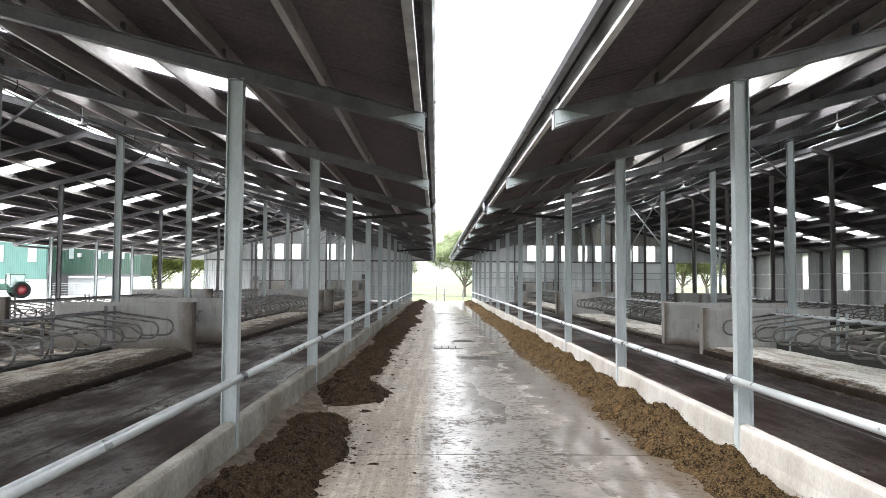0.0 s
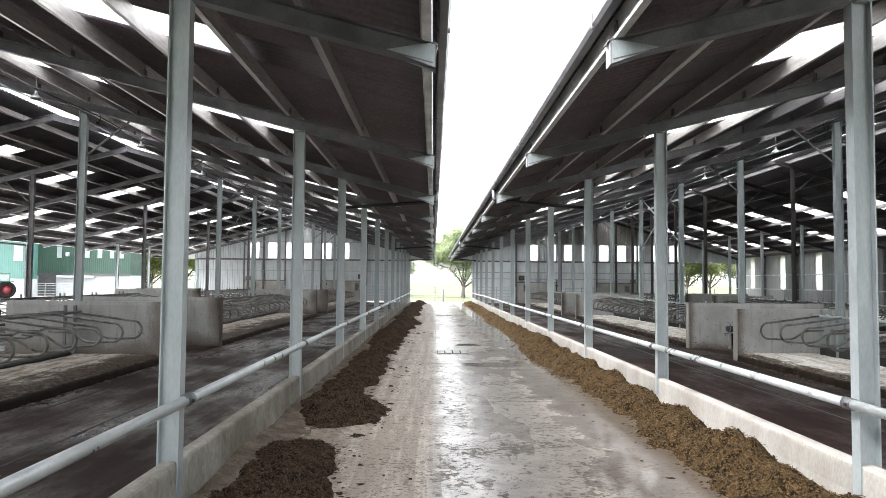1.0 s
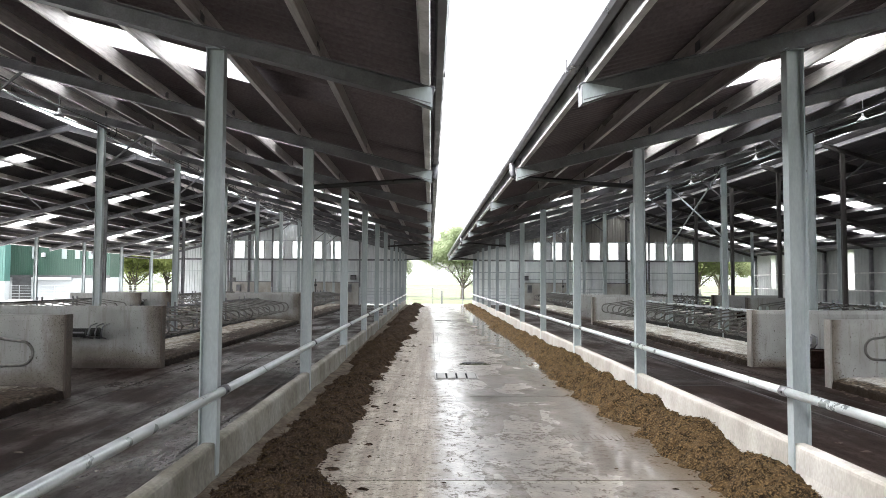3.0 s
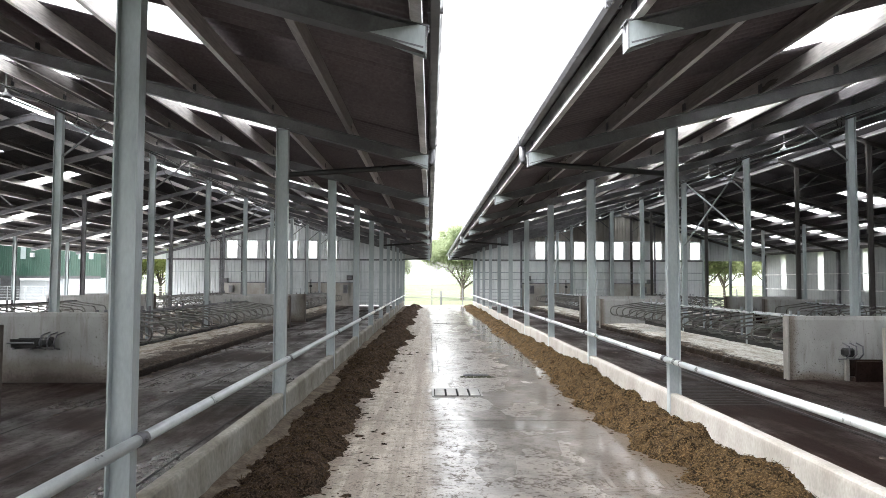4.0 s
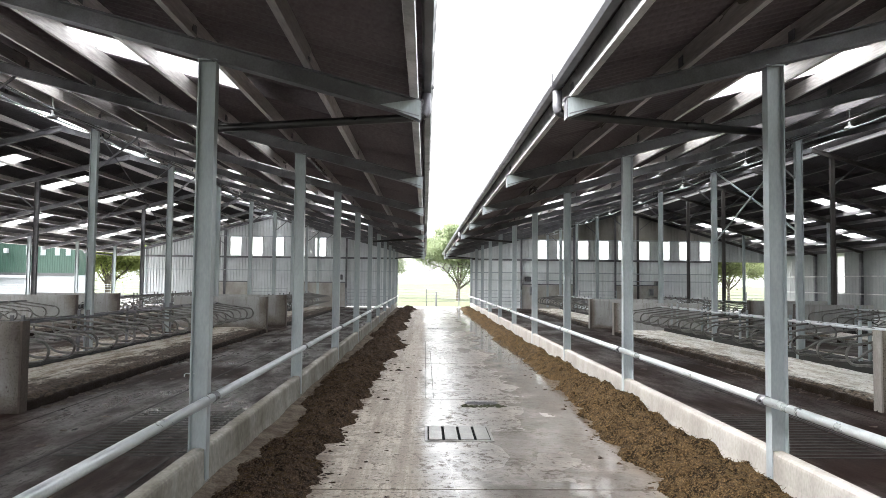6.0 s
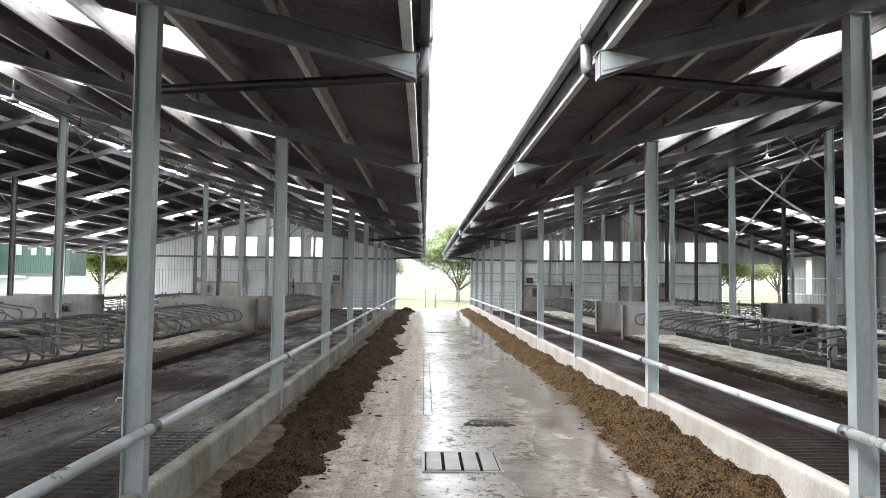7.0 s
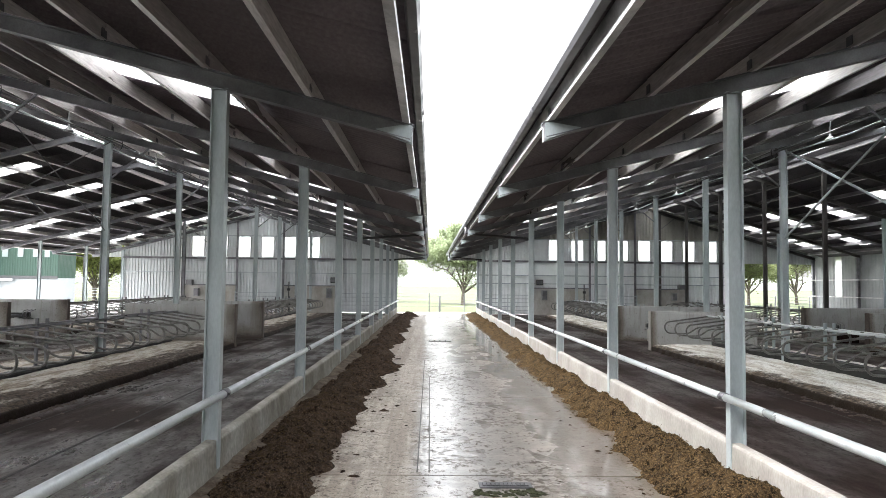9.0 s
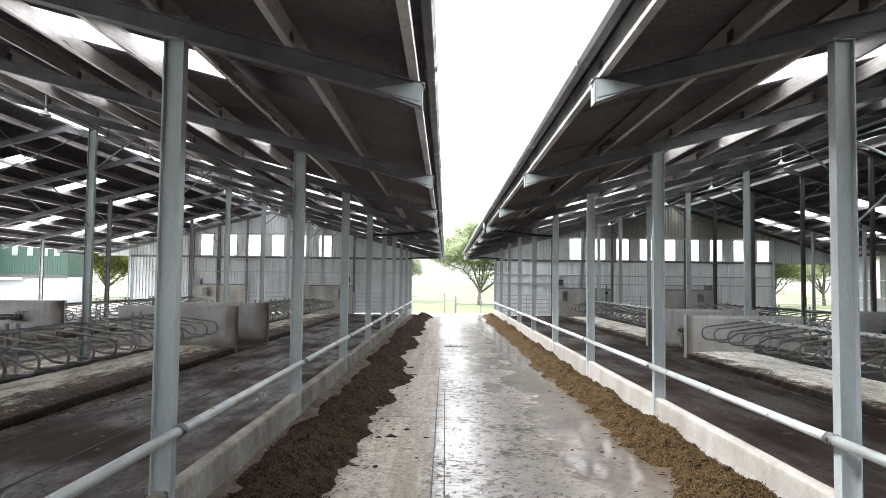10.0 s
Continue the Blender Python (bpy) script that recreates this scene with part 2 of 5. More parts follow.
def passage_material():
    """Brushed concrete, dusty and dry on one side of the passage, with a thin uneven film of water on the other."""
    m = bpy.data.materials.new("passage_concrete")
    m.use_nodes = True
    k = Nodes(m)
    bsdf = k.n["Principled BSDF"]
    xyz = k.n.new("ShaderNodeSeparateXYZ")
    k.l.new(k.pos, xyz.inputs[0])
    x = xyz.outputs[0]
    broad = k.noise(0.9, 3, 0.5, (1.3, 0.45, 1), (3, 8, 0))
    middle = k.noise(4.5, 7, 0.68, (0.8, 1.0, 1))
    fine = k.noise(15, 6, 0.72, (0.8, 1.1, 1), (5, 2, 0))
    brush = k.noise(7, 3, 0.6, (4.0, 0.25, 1))
    smear = k.noise(6.0, 9, 0.78, (1.3, 0.8, 1), (6, 9, 0))
    tyre = k.noise(2.2, 4, 0.6, (2.2, 0.10, 1), (1, 4, 0))
    grain = k.noise(70, 3, 0.6)
    # where the water lies
    edge = k.math("MULTIPLY_ADD", k.math("SUBTRACT", broad, 0.5), 0.30, x)
    edge = k.math("MULTIPLY_ADD", k.math("SUBTRACT", middle, 0.5), 0.35, edge)
    wet = k.step(edge, -0.26, 0.02)
    film = k.step(k.math("MULTIPLY_ADD", fine, 0.5, k.math("MULTIPLY_ADD", middle, 0.6, broad)), 0.92, 1.20)
    # dry side
    dry = k.mix(k.step(middle, 0.40, 0.60), (0.41, 0.358, 0.302), (0.58, 0.525, 0.46))
    dry = k.mix(k.step(tyre, 0.42, 0.58, 0.0, 0.65), dry, (0.29, 0.235, 0.187))
    dry = k.mix(k.step(brush, 0.47, 0.60, 0.0, 0.3), dry, (0.24, 0.195, 0.155))
    dry = k.mix(k.step(smear, 0.575, 0.625, 0.0, 0.7), dry, (0.13, 0.10, 0.075))
    dry = k.mix(k.step(fine, 0.57, 0.62, 0.0, 0.75), dry, (0.12, 0.09, 0.065))
    dry = k.mix(k.step(k.math("MULTIPLY_ADD", middle, 0.6, fine), 0.92, 0.98, 0.0, 0.75), dry, (0.09, 0.065, 0.045))
    # brown dust and litter trodden out of the dark silage
    dust = k.step(k.math("MULTIPLY_ADD", k.math("SUBTRACT", middle, 0.5), 1.1, k.math("MULTIPLY_ADD", k.math("SUBTRACT", broad, 0.5), 0.5, x)), -1.25, -0.80, 0.62, 0.0)
    dry = k.mix(dust, dry, k.mix(k.step(fine, 0.46, 0.56), (0.19, 0.14, 0.10), (0.075, 0.052, 0.036)))
    # wet side
    damp = k.mix(k.step(middle, 0.40, 0.60), (0.165, 0.140, 0.118), (0.31, 0.275, 0.24))
    patch = k.noise(1.6, 4, 0.6, (1, 0.8, 1), (7, 3, 0))
    grit = k.math("MULTIPLY_ADD", k.math("SUBTRACT", patch, 0.5), 0.45, fine)
    pool = k.step(k.math("MULTIPLY_ADD", k.math("SUBTRACT", patch, 0.5), 1.6, x), 1.30, 1.60)
    sunk = k.math("ABSOLUTE", k.math("SUBTRACT", xyz.outputs[1], 15.30), 0.0)
    sunk = k.math("MULTIPLY_ADD", k.math("SUBTRACT", middle, 0.5), 0.9, sunk)
    sunk = k.math("MULTIPLY", k.step(sunk, 0.48, 0.28), k.step(k.math("MULTIPLY_ADD", k.math("SUBTRACT", broad, 0.5), 0.8, x), 0.45, 0.75))
    pool = k.math("MAXIMUM", pool, sunk)
    grit = k.math("SUBTRACT", grit, k.math("MULTIPLY", pool, 0.05))
    damp = k.mix(k.step(grit, 0.52, 0.60, 0.0, 0.55), damp, (0.055, 0.043, 0.033))
    scum = k.step(k.math("SUBTRACT", smear, k.math("MULTIPLY", pool, 0.012)), 0.555, 0.60)
    damp = k.mix(k.math("MULTIPLY", scum, 0.55), damp, (0.05, 0.038, 0.028))
    damp = k.mix(k.math("MULTIPLY", pool, 0.6), damp, (0.085, 0.066, 0.05))
    # brown seep beside the silage
    seep = k.step(k.math("MULTIPLY_ADD", k.math("SUBTRACT", middle, 0.5), 0.5, k.math("MULTIPLY_ADD", k.math("SUBTRACT", broad, 0.5), 0.5, x)), 1.92, 2.08)
    damp = k.mix(k.math("MULTIPLY", seep, 0.75), damp, (0.075, 0.053, 0.032))
    col = k.mix(wet, dry, damp)
    dots = k.noise(30, 3, 0.6, (0.8, 1.0, 1), (4, 1, 0))
    col = k.mix(k.step(k.math("MULTIPLY_ADD", patch, 0.25, dots), 0.70, 0.76, 0.0, 0.7), col, (0.06, 0.046, 0.034))
    col = k.mix(k.step(grain, 0.45, 0.6, 0.0, 0.35), col, k.mix(0.65, col, (0.05, 0.04, 0.03)))
    k.put(bsdf.inputs["Base Color"], col)
    speck = k.math("MAXIMUM", scum, k.step(grit, 0.545, 0.59, 0.0, 1.0))
    k.put(bsdf.inputs["Roughness"], k.value(wet, k.step(middle, 0.3, 0.7, 0.5, 0.72), k.math("MULTIPLY_ADD", speck, 0.2, 0.38)))
    k.put(bsdf.inputs["Specular IOR Level"], k.value(wet, 0.4, k.value(speck, 0.5, 0.12)))
    # the film of water is a clear coat that the coarser grit breaks through
    k.put(bsdf.inputs["Coat Weight"], k.math("MULTIPLY", wet, k.math("MULTIPLY", k.math("MAXIMUM", pool, k.value(film, 0.75, 1.0)), k.math("SUBTRACT", 1.0, k.math("MULTIPLY", speck, 0.95)))))
    bsdf.inputs["Coat IOR"].default_value = 1.5
    k.put(bsdf.inputs["Coat Roughness"], k.value(pool, k.step(broad, 0.35, 0.65, 0.37, 0.24), 0.08))
    b = k.n.new("ShaderNodeBump")
    b.inputs["Strength"].default_value, b.inputs["Distance"].default_value = 0.9, 0.009
    k.put(b.inputs["Height"], k.math("MULTIPLY_ADD", brush, 0.3, k.math("MULTIPLY_ADD", grain, 0.12, k.math("MULTIPLY", fine, k.value(wet, 0.8, 0.55)))))
    k.put(bsdf.inputs["Normal"], b.outputs[0])
    # ripples and grit in the film of water
    w = k.n.new("ShaderNodeBump")
    w.inputs["Distance"].default_value = 0.03
    k.put(w.inputs["Strength"], k.value(pool, 0.15, 0.06))
    ripple = k.noise(5.5, 2, 0.5, (1.0, 0.8, 1), (8, 1, 0))
    k.put(w.inputs["Height"], k.math("MULTIPLY_ADD", fine, 0.06, ripple))
    k.put(bsdf.inputs["Coat Normal"], w.outputs[0])
    return m


def silage_material(name, dark, mid, pale):
    """Chopped damp silage: dark wet lumps, brown mass, pale chaff."""
    m = bpy.data.materials.new(name)
    m.use_nodes = True
    k = Nodes(m)
    bsdf = k.n["Principled BSDF"]
    lump = k.noise(9, 5, 0.7)
    chaff = k.noise(48, 6, 0.75, (1, 1, 1), (2, 5, 1))
    fibre = k.noise(95, 3, 0.7, (1, 0.35, 1.4))
    col = k.mix(k.step(lump, 0.44, 0.58), dark, mid)
    col = k.mix(k.step(chaff, 0.48, 0.60, 0.0, 0.8), col, pale)
    col = k.mix(k.step(fibre, 0.50, 0.62, 0.0, 0.7), col, dark)
    k.put(bsdf.inputs["Base Color"], col)
    bsdf.inputs["Roughness"].default_value = 0.85
    bsdf.inputs["Specular IOR Level"].default_value = 0.08
    b = k.n.new("ShaderNodeBump")
    b.inputs["Strength"].default_value, b.inputs["Distance"].default_value = 1.0, 0.03
    k.put(b.inputs["Height"], k.math("MULTIPLY_ADD", fibre, 0.3, chaff))
    k.put(bsdf.inputs["Normal"], b.outputs[0])
    return m


M = {
    "galv": material("galvanised_steel", (0.425, 0.47, 0.485), 0.40, 0.25, (0.31, 0.35, 0.365), 3.0, 60, 0.16, 0.03, 0.002, 0.1, (1, 1, 0.35), vary=0.12),
    "galv_dark": material("weathered_steel", (0.207, 0.205, 0.222), 0.5, 0.4, (0.094, 0.094, 0.103), 1.8, 60, 0.3, 0.05, 0.002, 0.12, vary=0.12),
    "pipe": material("bright_galvanised_pipe", (0.66, 0.70, 0.71), 0.36, 0.45, (0.48, 0.52, 0.53), 3, 90, 0.25, 0.03, 0.002),
    "tube": material("divider_tube", (0.21, 0.207, 0.20), 0.40, 0.5, (0.075, 0.07, 0.064), 5, 80, 0.3, 0.05, 0.002, vary=0.2),
    "purlin": material("steel_purlin", (0.57, 0.543, 0.53), 0.34, 0.45, (0.32, 0.297, 0.288), 1.5, 50, 0.5, 0.2, 0.004, 0.1, (1, 0.12, 1), vary=0.25),
    "purlin_white": material("eave_purlin", (0.76, 0.76, 0.76), 0.45, 0.2, (0.3, 0.3, 0.3), 1.5, 50, 0.3, 0.05, 0.002),
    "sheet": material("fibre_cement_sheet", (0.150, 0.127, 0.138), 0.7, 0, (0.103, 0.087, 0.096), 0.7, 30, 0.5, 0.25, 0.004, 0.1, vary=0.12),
    # darker copy of the sheet: shade of the far slopes put into the colour
    "sheet_far": material("fibre_cement_sheet_darker", (0.088, 0.083, 0.088), 0.8, 0, (0.06, 0.056, 0.060), 0.7, 30, 0.5, 0.25, 0.004, 0.1, vary=0.12),
    # frame steel darkened to paint the shade deep in the right shed
    "steel_shaded": material("shaded_brown_steel", (0.075, 0.068, 0.066), 0.6, 0.1, (0.045, 0.04, 0.04), 1.8, 60, 0.3, 0.05, 0.002, 0.12, vary=0.12),
    "gutter": material("dark_gutter", (0.05, 0.052, 0.055), 0.4, 0, None, 3, 50, 0.3, 0.05, 0.003),
    # copy of the purlin steel with the inner roof's shade in its colour
    "purlin_shaded": material("shaded_steel_purlin", (0.24, 0.225, 0.235), 0.4, 0.3, (0.12, 0.113, 0.118), 1.5, 50, 0.5, 0.2, 0.004, 0.1, (1, 0.12, 1), vary=0.25),
    "kerb": material("precast_concrete", (0.405, 0.388, 0.362), 0.75, 0, (0.27, 0.25, 0.225), 1.8, 50, 0.3, 0.2, 0.004, 0.1, (1, 1, 0.5), vary=0.06),
    "kerb_dirty": material("dirty_precast_concrete", (0.33, 0.318, 0.285), 0.8, 0, (0.15, 0.135, 0.105), 2.6, 40, 0.45, 0.3, 0.006, 0.1, (1, 0.6, 0.45), True),
    "wallcon": material("stained_concrete", (0.44, 0.43, 0.405), 0.75, 0, (0.27, 0.248, 0.22), 1.3, 45, 0.22, 0.10, 0.004, 0.1, (1, 1, 0.6), True),
    "alley": alley_material("slurry_floor", 0.25),
    "alley_wet": alley_material("wet_slurry_floor", 1.0),
    "bed_r": bed_material("limed_bed", (0.78, 0.765, 0.73), (0.52, 0.475, 0.41), (0.125, 0.090, 0.058), (0.020, 0.013, 0.0088)),
    "bed_l": bed_material("sandy_bed", (0.52, 0.485, 0.435), (0.26, 0.215, 0.17), (0.085, 0.060, 0.043), (0.017, 0.0112, 0.0085)),
    # soiled left walls; on the right outer beds the darker tone paints shade
    "wall_l": soiled_wall_material("soiled_shaded_concrete", (0.35, 0.355, 0.35), (0.28, 0.282, 0.275), (0.16, 0.136, 0.115), (0.05, 0.038, 0.031)),
    "wall_r": soiled_wall_material("splashed_concrete", (0.42, 0.425, 0.42), (0.33, 0.33, 0.32), (0.19, 0.16, 0.13), (0.06, 0.045, 0.035)),
    "dung": material("bed_edge_muck", (0.10, 0.078, 0.062), 0.6, 0, (0.055, 0.04, 0.032), 2, 40, 0.5, 0.6, 0.02, 0.15, (1, 0.5, 1), True),
    "feed_r": silage_material("silage_brown", (0.011, 0.0067, 0.0035), (0.068, 0.0435, 0.0208), (0.176, 0.118, 0.057)),
    "feed_l": silage_material("silage_dark", (0.015, 0.0097, 0.0066), (0.068, 0.0445, 0.030), (0.155, 0.108, 0.075)),
    "passage": passage_material(),
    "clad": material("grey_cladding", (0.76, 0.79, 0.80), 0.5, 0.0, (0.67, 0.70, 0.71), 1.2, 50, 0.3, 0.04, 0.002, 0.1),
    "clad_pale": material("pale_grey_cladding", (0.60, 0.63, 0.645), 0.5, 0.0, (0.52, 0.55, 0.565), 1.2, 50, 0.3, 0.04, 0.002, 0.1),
    # the next two darken the cladding to paint the right gable's shade
    "clad_dark": material("shaded_cladding", (0.54, 0.565, 0.575), 0.55, 0.0, (0.44, 0.465, 0.475), 1.2, 50, 0.3, 0.04, 0.002, 0.1),
    "clad_dull": material("shaded_brown_grey_cladding", (0.30, 0.285, 0.26), 0.6, 0.0, (0.24, 0.228, 0.205), 1.2, 50, 0.3, 0.04, 0.002, 0.1),
    "clad_side": material("mid_grey_cladding", (0.35, 0.365, 0.365), 0.6, 0.0, (0.28, 0.295, 0.295), 1.2, 50, 0.3, 0.04, 0.002, 0.1),
    "straw": material("silage_strand", (0.115, 0.077, 0.034), 0.85, 0, (0.035, 0.022, 0.010), 20, 90, 0.4, 0, 0.01, 0.1, world_space=True, spec=0.1),
    "sky_sheet": skylight_material(),
    "black": material("black_plastic", (0.02, 0.02, 0.021), 0.4, 0, None, 5, 60, 0.3, 0.05, 0.002),
    "rubber": material("black_rubber", (0.022, 0.021, 0.02), 0.7, 0, None, 6, 70, 0.3, 0.3, 0.004),
    "tyre": material("dusty_tyre", (0.010, 0.011, 0.011), 0.85, 0, None, 6, 70, 0.3, 0.3, 0.004, spec=0.08),
    "grass": material("pasture", (0.072, 0.088, 0.036), 0.9, 0, (0.05, 0.064, 0.024), 0.25, 9, 0.5, 0.6, 0.05, 0.05, world_space=True),
    "yard": material("yard_concrete", (0.38, 0.375, 0.36), 0.7, 0, (0.30, 0.295, 0.28), 0.4, 25, 0.4, 0.2, 0.006, 0.1, world_space=True),
    "bark": material("tree_bark", (0.075, 0.062, 0.046), 0.9, 0, (0.04, 0.033, 0.025), 4, 40, 0.5, 0.8, 0.02),
    "leaf": leaf_material("leaf_green", (0.150, 0.175, 0.070), (0.080, 0.102, 0.036)),
    "leaf_pale": leaf_material("pale_leaf_green", (0.30, 0.335, 0.12), (0.16, 0.19, 0.062)),
    # distance mist is mixed into this leaf colour
    "leaf_mid": leaf_material("mist_tinted_leaf_green", (0.235, 0.275, 0.165), (0.150, 0.185, 0.100)),
    "pane_dull": material("dull_light_panel", (0.20, 0.24, 0.24), 0.5, 0, (0.155, 0.19, 0.19), 1.0, 40, 0.3, 0.03, 0.002),
    # whitened leaf colour that paints the haze over the far woods
    "leaf_far": material("haze_tinted_leaf", (0.60, 0.63, 0.585), 0.95, 0, (0.55, 0.58, 0.535), 0.3, 6, 0.4, 0, 0.01, 0.05, spec=0.1),
    "barn_green": material("green_cladding", (0.011, 0.040, 0.027), 0.5, 0, (0.009, 0.034, 0.023), 0.6, 30, 0.3, 0.05, 0.003),
    "barn_teal": material("pale_green_cladding", (0.045, 0.12, 0.105), 0.45, 0, (0.036, 0.10, 0.088), 0.6, 30, 0.3, 0.05, 0.003),
    "white": material("white_plaster", (0.33, 0.352, 0.362), 0.7, 0, (0.275, 0.295, 0.305), 0.8, 30, 0.3, 0.08, 0.003),
    "tractor_green": material("tractor_paint", (0.04, 0.10, 0.075), 0.35, 0, None, 3, 40, 0.2, 0.03, 0.002),
    "red": material("red_rim", (0.13, 0.011, 0.016), 0.5, 0, None, 4, 40, 0.2, 0.05, 0.002),
    "glass": material("cab_glass", (0.35, 0.42, 0.42), 0.1, 0, None, 2, 20, 0.1, 0, 0.002),
    "lamp": material("lamp_grey", (0.30, 0.31, 0.31), 0.4, 0.3, None, 4, 40, 0.2, 0.03, 0.002),
    "grate": material("grating_steel", (0.40, 0.395, 0.38), 0.45, 0.2, (0.23, 0.22, 0.21), 6, 60, 0.4, 0.15, 0.003),
    "moss": material("moss", (0.055, 0.062, 0.024), 0.9, 0, (0.03, 0.033, 0.014), 14, 90, 0.5, 0.7, 0.02),
    "residue": material("trodden_feed_dust", (0.19, 0.16, 0.128), 0.9, 0, (0.08, 0.06, 0.045), 5, 45, 0.6, 0.8, 0.012, 0.05, (1, 0.8, 1), True, spec=0.15),
    "dirt": material("joint_dirt", (0.06, 0.05, 0.042), 0.6, 0, None, 4, 50, 0.4, 0.3, 0.006),
}


# ---- mesh helpers ----
def mesh(name, verts, faces, mat, smooth=False):
    me = bpy.data.meshes.new(name)
    me.from_pydata([tuple(v) for v in verts], [], faces)
    me.materials.append(M[mat])
    if smooth:
        me.polygons.foreach_set("use_smooth", [True] * len(me.polygons))
    me.update()
    return me


def finish(bm, name, mat, smooth=False):
    bmesh.ops.recalc_face_normals(bm, faces=bm.faces)
    me = bpy.data.meshes.new(name)
    bm.to_mesh(me)
    bm.free()
    me.materials.append(M[mat])
    if smooth:
        me.polygons.foreach_set("use_smooth", [True] * len(me.polygons))
    return me


def box(bm, x0, x1, y0, y1, z0, z1, bevel=0.0):
    if bevel:
        b2 = bmesh.new()
        bmesh.ops.create_cube(b2, size=1, matrix=Matrix.Translation(((x0 + x1) / 2, (y0 + y1) / 2, (z0 + z1) / 2)) @ Matrix.Diagonal((x1 - x0, y1 - y0, z1 - z0, 1)))
        bmesh.ops.bevel(b2, geom=b2.edges[:], offset=bevel, segments=1, affect="EDGES")
        tmp = bpy.data.meshes.new("tmp")
        b2.to_mesh(tmp)
        b2.free()
        bm.from_mesh(tmp)
        bpy.data.meshes.remove(tmp)
        return bm
    v = [bm.verts.new(p) for p in ((x0, y0, z0), (x1, y0, z0), (x1, y1, z0), (x0, y1, z0), (x0, y0, z1), (x1, y0, z1), (x1, y1, z1), (x0, y1, z1))]
    for f in ((3, 2, 1, 0), (4, 5, 6, 7), (0, 1, 5, 4), (1, 2, 6, 5), (2, 3, 7, 6), (3, 0, 4, 7)):
        bm.faces.new([v[i] for i in f])
    return bm


def prism(bm, a, b, profile, up=Vector((0, 0, 1))):
    """A straight bar from a to b with a closed profile of (across, upward) points."""
    a, b = Vector(a), Vector(b)
    d = (b - a).normalized()
    side = d.cross(up).normalized()
    top = side.cross(d).normalized()
    r0 = [bm.verts.new(a + side * p[0] + top * p[1]) for p in profile]
    r1 = [bm.verts.new(b + side * p[0] + top * p[1]) for p in profile]
    n = len(profile)
    for i in range(n):
        bm.faces.new((r0[i], r0[(i + 1) % n], r1[(i + 1) % n], r1[i]))
    bm.faces.new(r0[::-1])
    bm.faces.new(r1)
    return bm


def i_profile(w, h, tw=0.008, tf=0.011):
    a, b, c, d = w / 2, h / 2, tw / 2, h / 2 - tf
    return [(-a, -b), (a, -b), (a, -d), (c, -d), (c, d), (a, d), (a, b), (-a, b), (-a, d), (-c, d), (-c, -d), (-a, -d)]


def rect(w, h):
    return [(-w / 2, -h / 2), (w / 2, -h / 2), (w / 2, h / 2), (-w / 2, h / 2)]


def tube(bm, points, r, n=8):
    """A round tube along a polyline."""
    pts = [Vector(p) for p in points]
    rings = []
    ref = Vector((0, 0, 1))
    d0 = (pts[1] - pts[0]).normalized()
    if abs(d0.dot(ref)) > 0.95:
        ref = Vector((1, 0, 0))
    side = d0.cross(ref).normalized()
    for i, p in enumerate(pts):
        d = (pts[min(i + 1, len(pts) - 1)] - pts[max(i - 1, 0)]).normalized()
        side = (side - d * side.dot(d)).normalized()
        top = side.cross(d)
        rings.append([bm.verts.new(p + r * (math.cos(2 * math.pi * j / n) * side + math.sin(2 * math.pi * j / n) * top)) for j in range(n)])
    for r0, r1 in zip(rings, rings[1:]):
        for j in range(n):
            bm.faces.new((r0[j], r0[(j + 1) % n], r1[(j + 1) % n], r1[j]))
    bm.faces.new(rings[0][::-1])
    bm.faces.new(rings[-1])
    return bm


def lathe(bm, profile, at=(0, 0, 0), n=16, caps=True):
    at = Vector(at)
    rings = [[bm.verts.new(at + Vector((r * math.cos(2 * math.pi * j / n), r * math.sin(2 * math.pi * j / n), z))) for j in range(n)] for r, z in profile]
    for r0, r1 in zip(rings, rings[1:]):
        for j in range(n):
            bm.faces.new((r0[j], r0[(j + 1) % n], r1[(j + 1) % n], r1[j]))
    if caps:
        bm.faces.new(rings[0][::-1])
        bm.faces.new(rings[-1])
    return bm


def part(name, bm, mat, parent, label="", smooth=False):
    ob = new(name, finish(bm, name, mat, smooth))
    ob.parent = parent
    if label:
        tagged(ob, label)
    return ob


def thing(name, bm, mat, label, category, group="", kind="", smooth=False, at=None):
    ob = new(name, finish(bm, name, mat, smooth))
    if at is not None:
        ob.matrix_world = at
    return tagged(ob, label, category, group, kind)


def empty(name, label, category, group="", kind="", at=None):
    ob = new(name)
    if at is not None:
        ob.matrix_world = at
    return tagged(ob, label, category, group, kind)


def arc(cx, cz, r, a0, a1, n=8):
    return [(cx + r * math.cos(radians(a0 + (a1 - a0) * i / n)), cz + r * math.sin(radians(a0 + (a1 - a0) * i / n))) for i in range(n + 1)]


# ---- ground, yard, floors ----
def flat(name, x0, x1, y0, y1, z0, z1, mat, label, category, bevel=0.0):
    return thing(name, box(bmesh.new(), x0, x1, y0, y1, z0, z1, bevel), mat, label, category, kind="structure")


gv, gf = [], []
GX = [-2500, -600, -150, -60, -30, 0, 30, 60, 150, 600, 2500]
GY = [-2500, -600, -100, -20, 20, 60, 75, 90, 120, 180, 300, 600, 2500]
for gy in GY:
    for gx in GX:
        gv.append((gx, gy, -0.16 - 0.2 * noise.noise((gx * 0.01, gy * 0.01, 0)) * (abs(gx) > 100 or gy > 100)))
for j in range(len(GY) - 1):
    for i in range(len(GX) - 1):
        a = j * len(GX) + i
        gf.append((a, a + 1, a + len(GX) + 1, a + len(GX)))
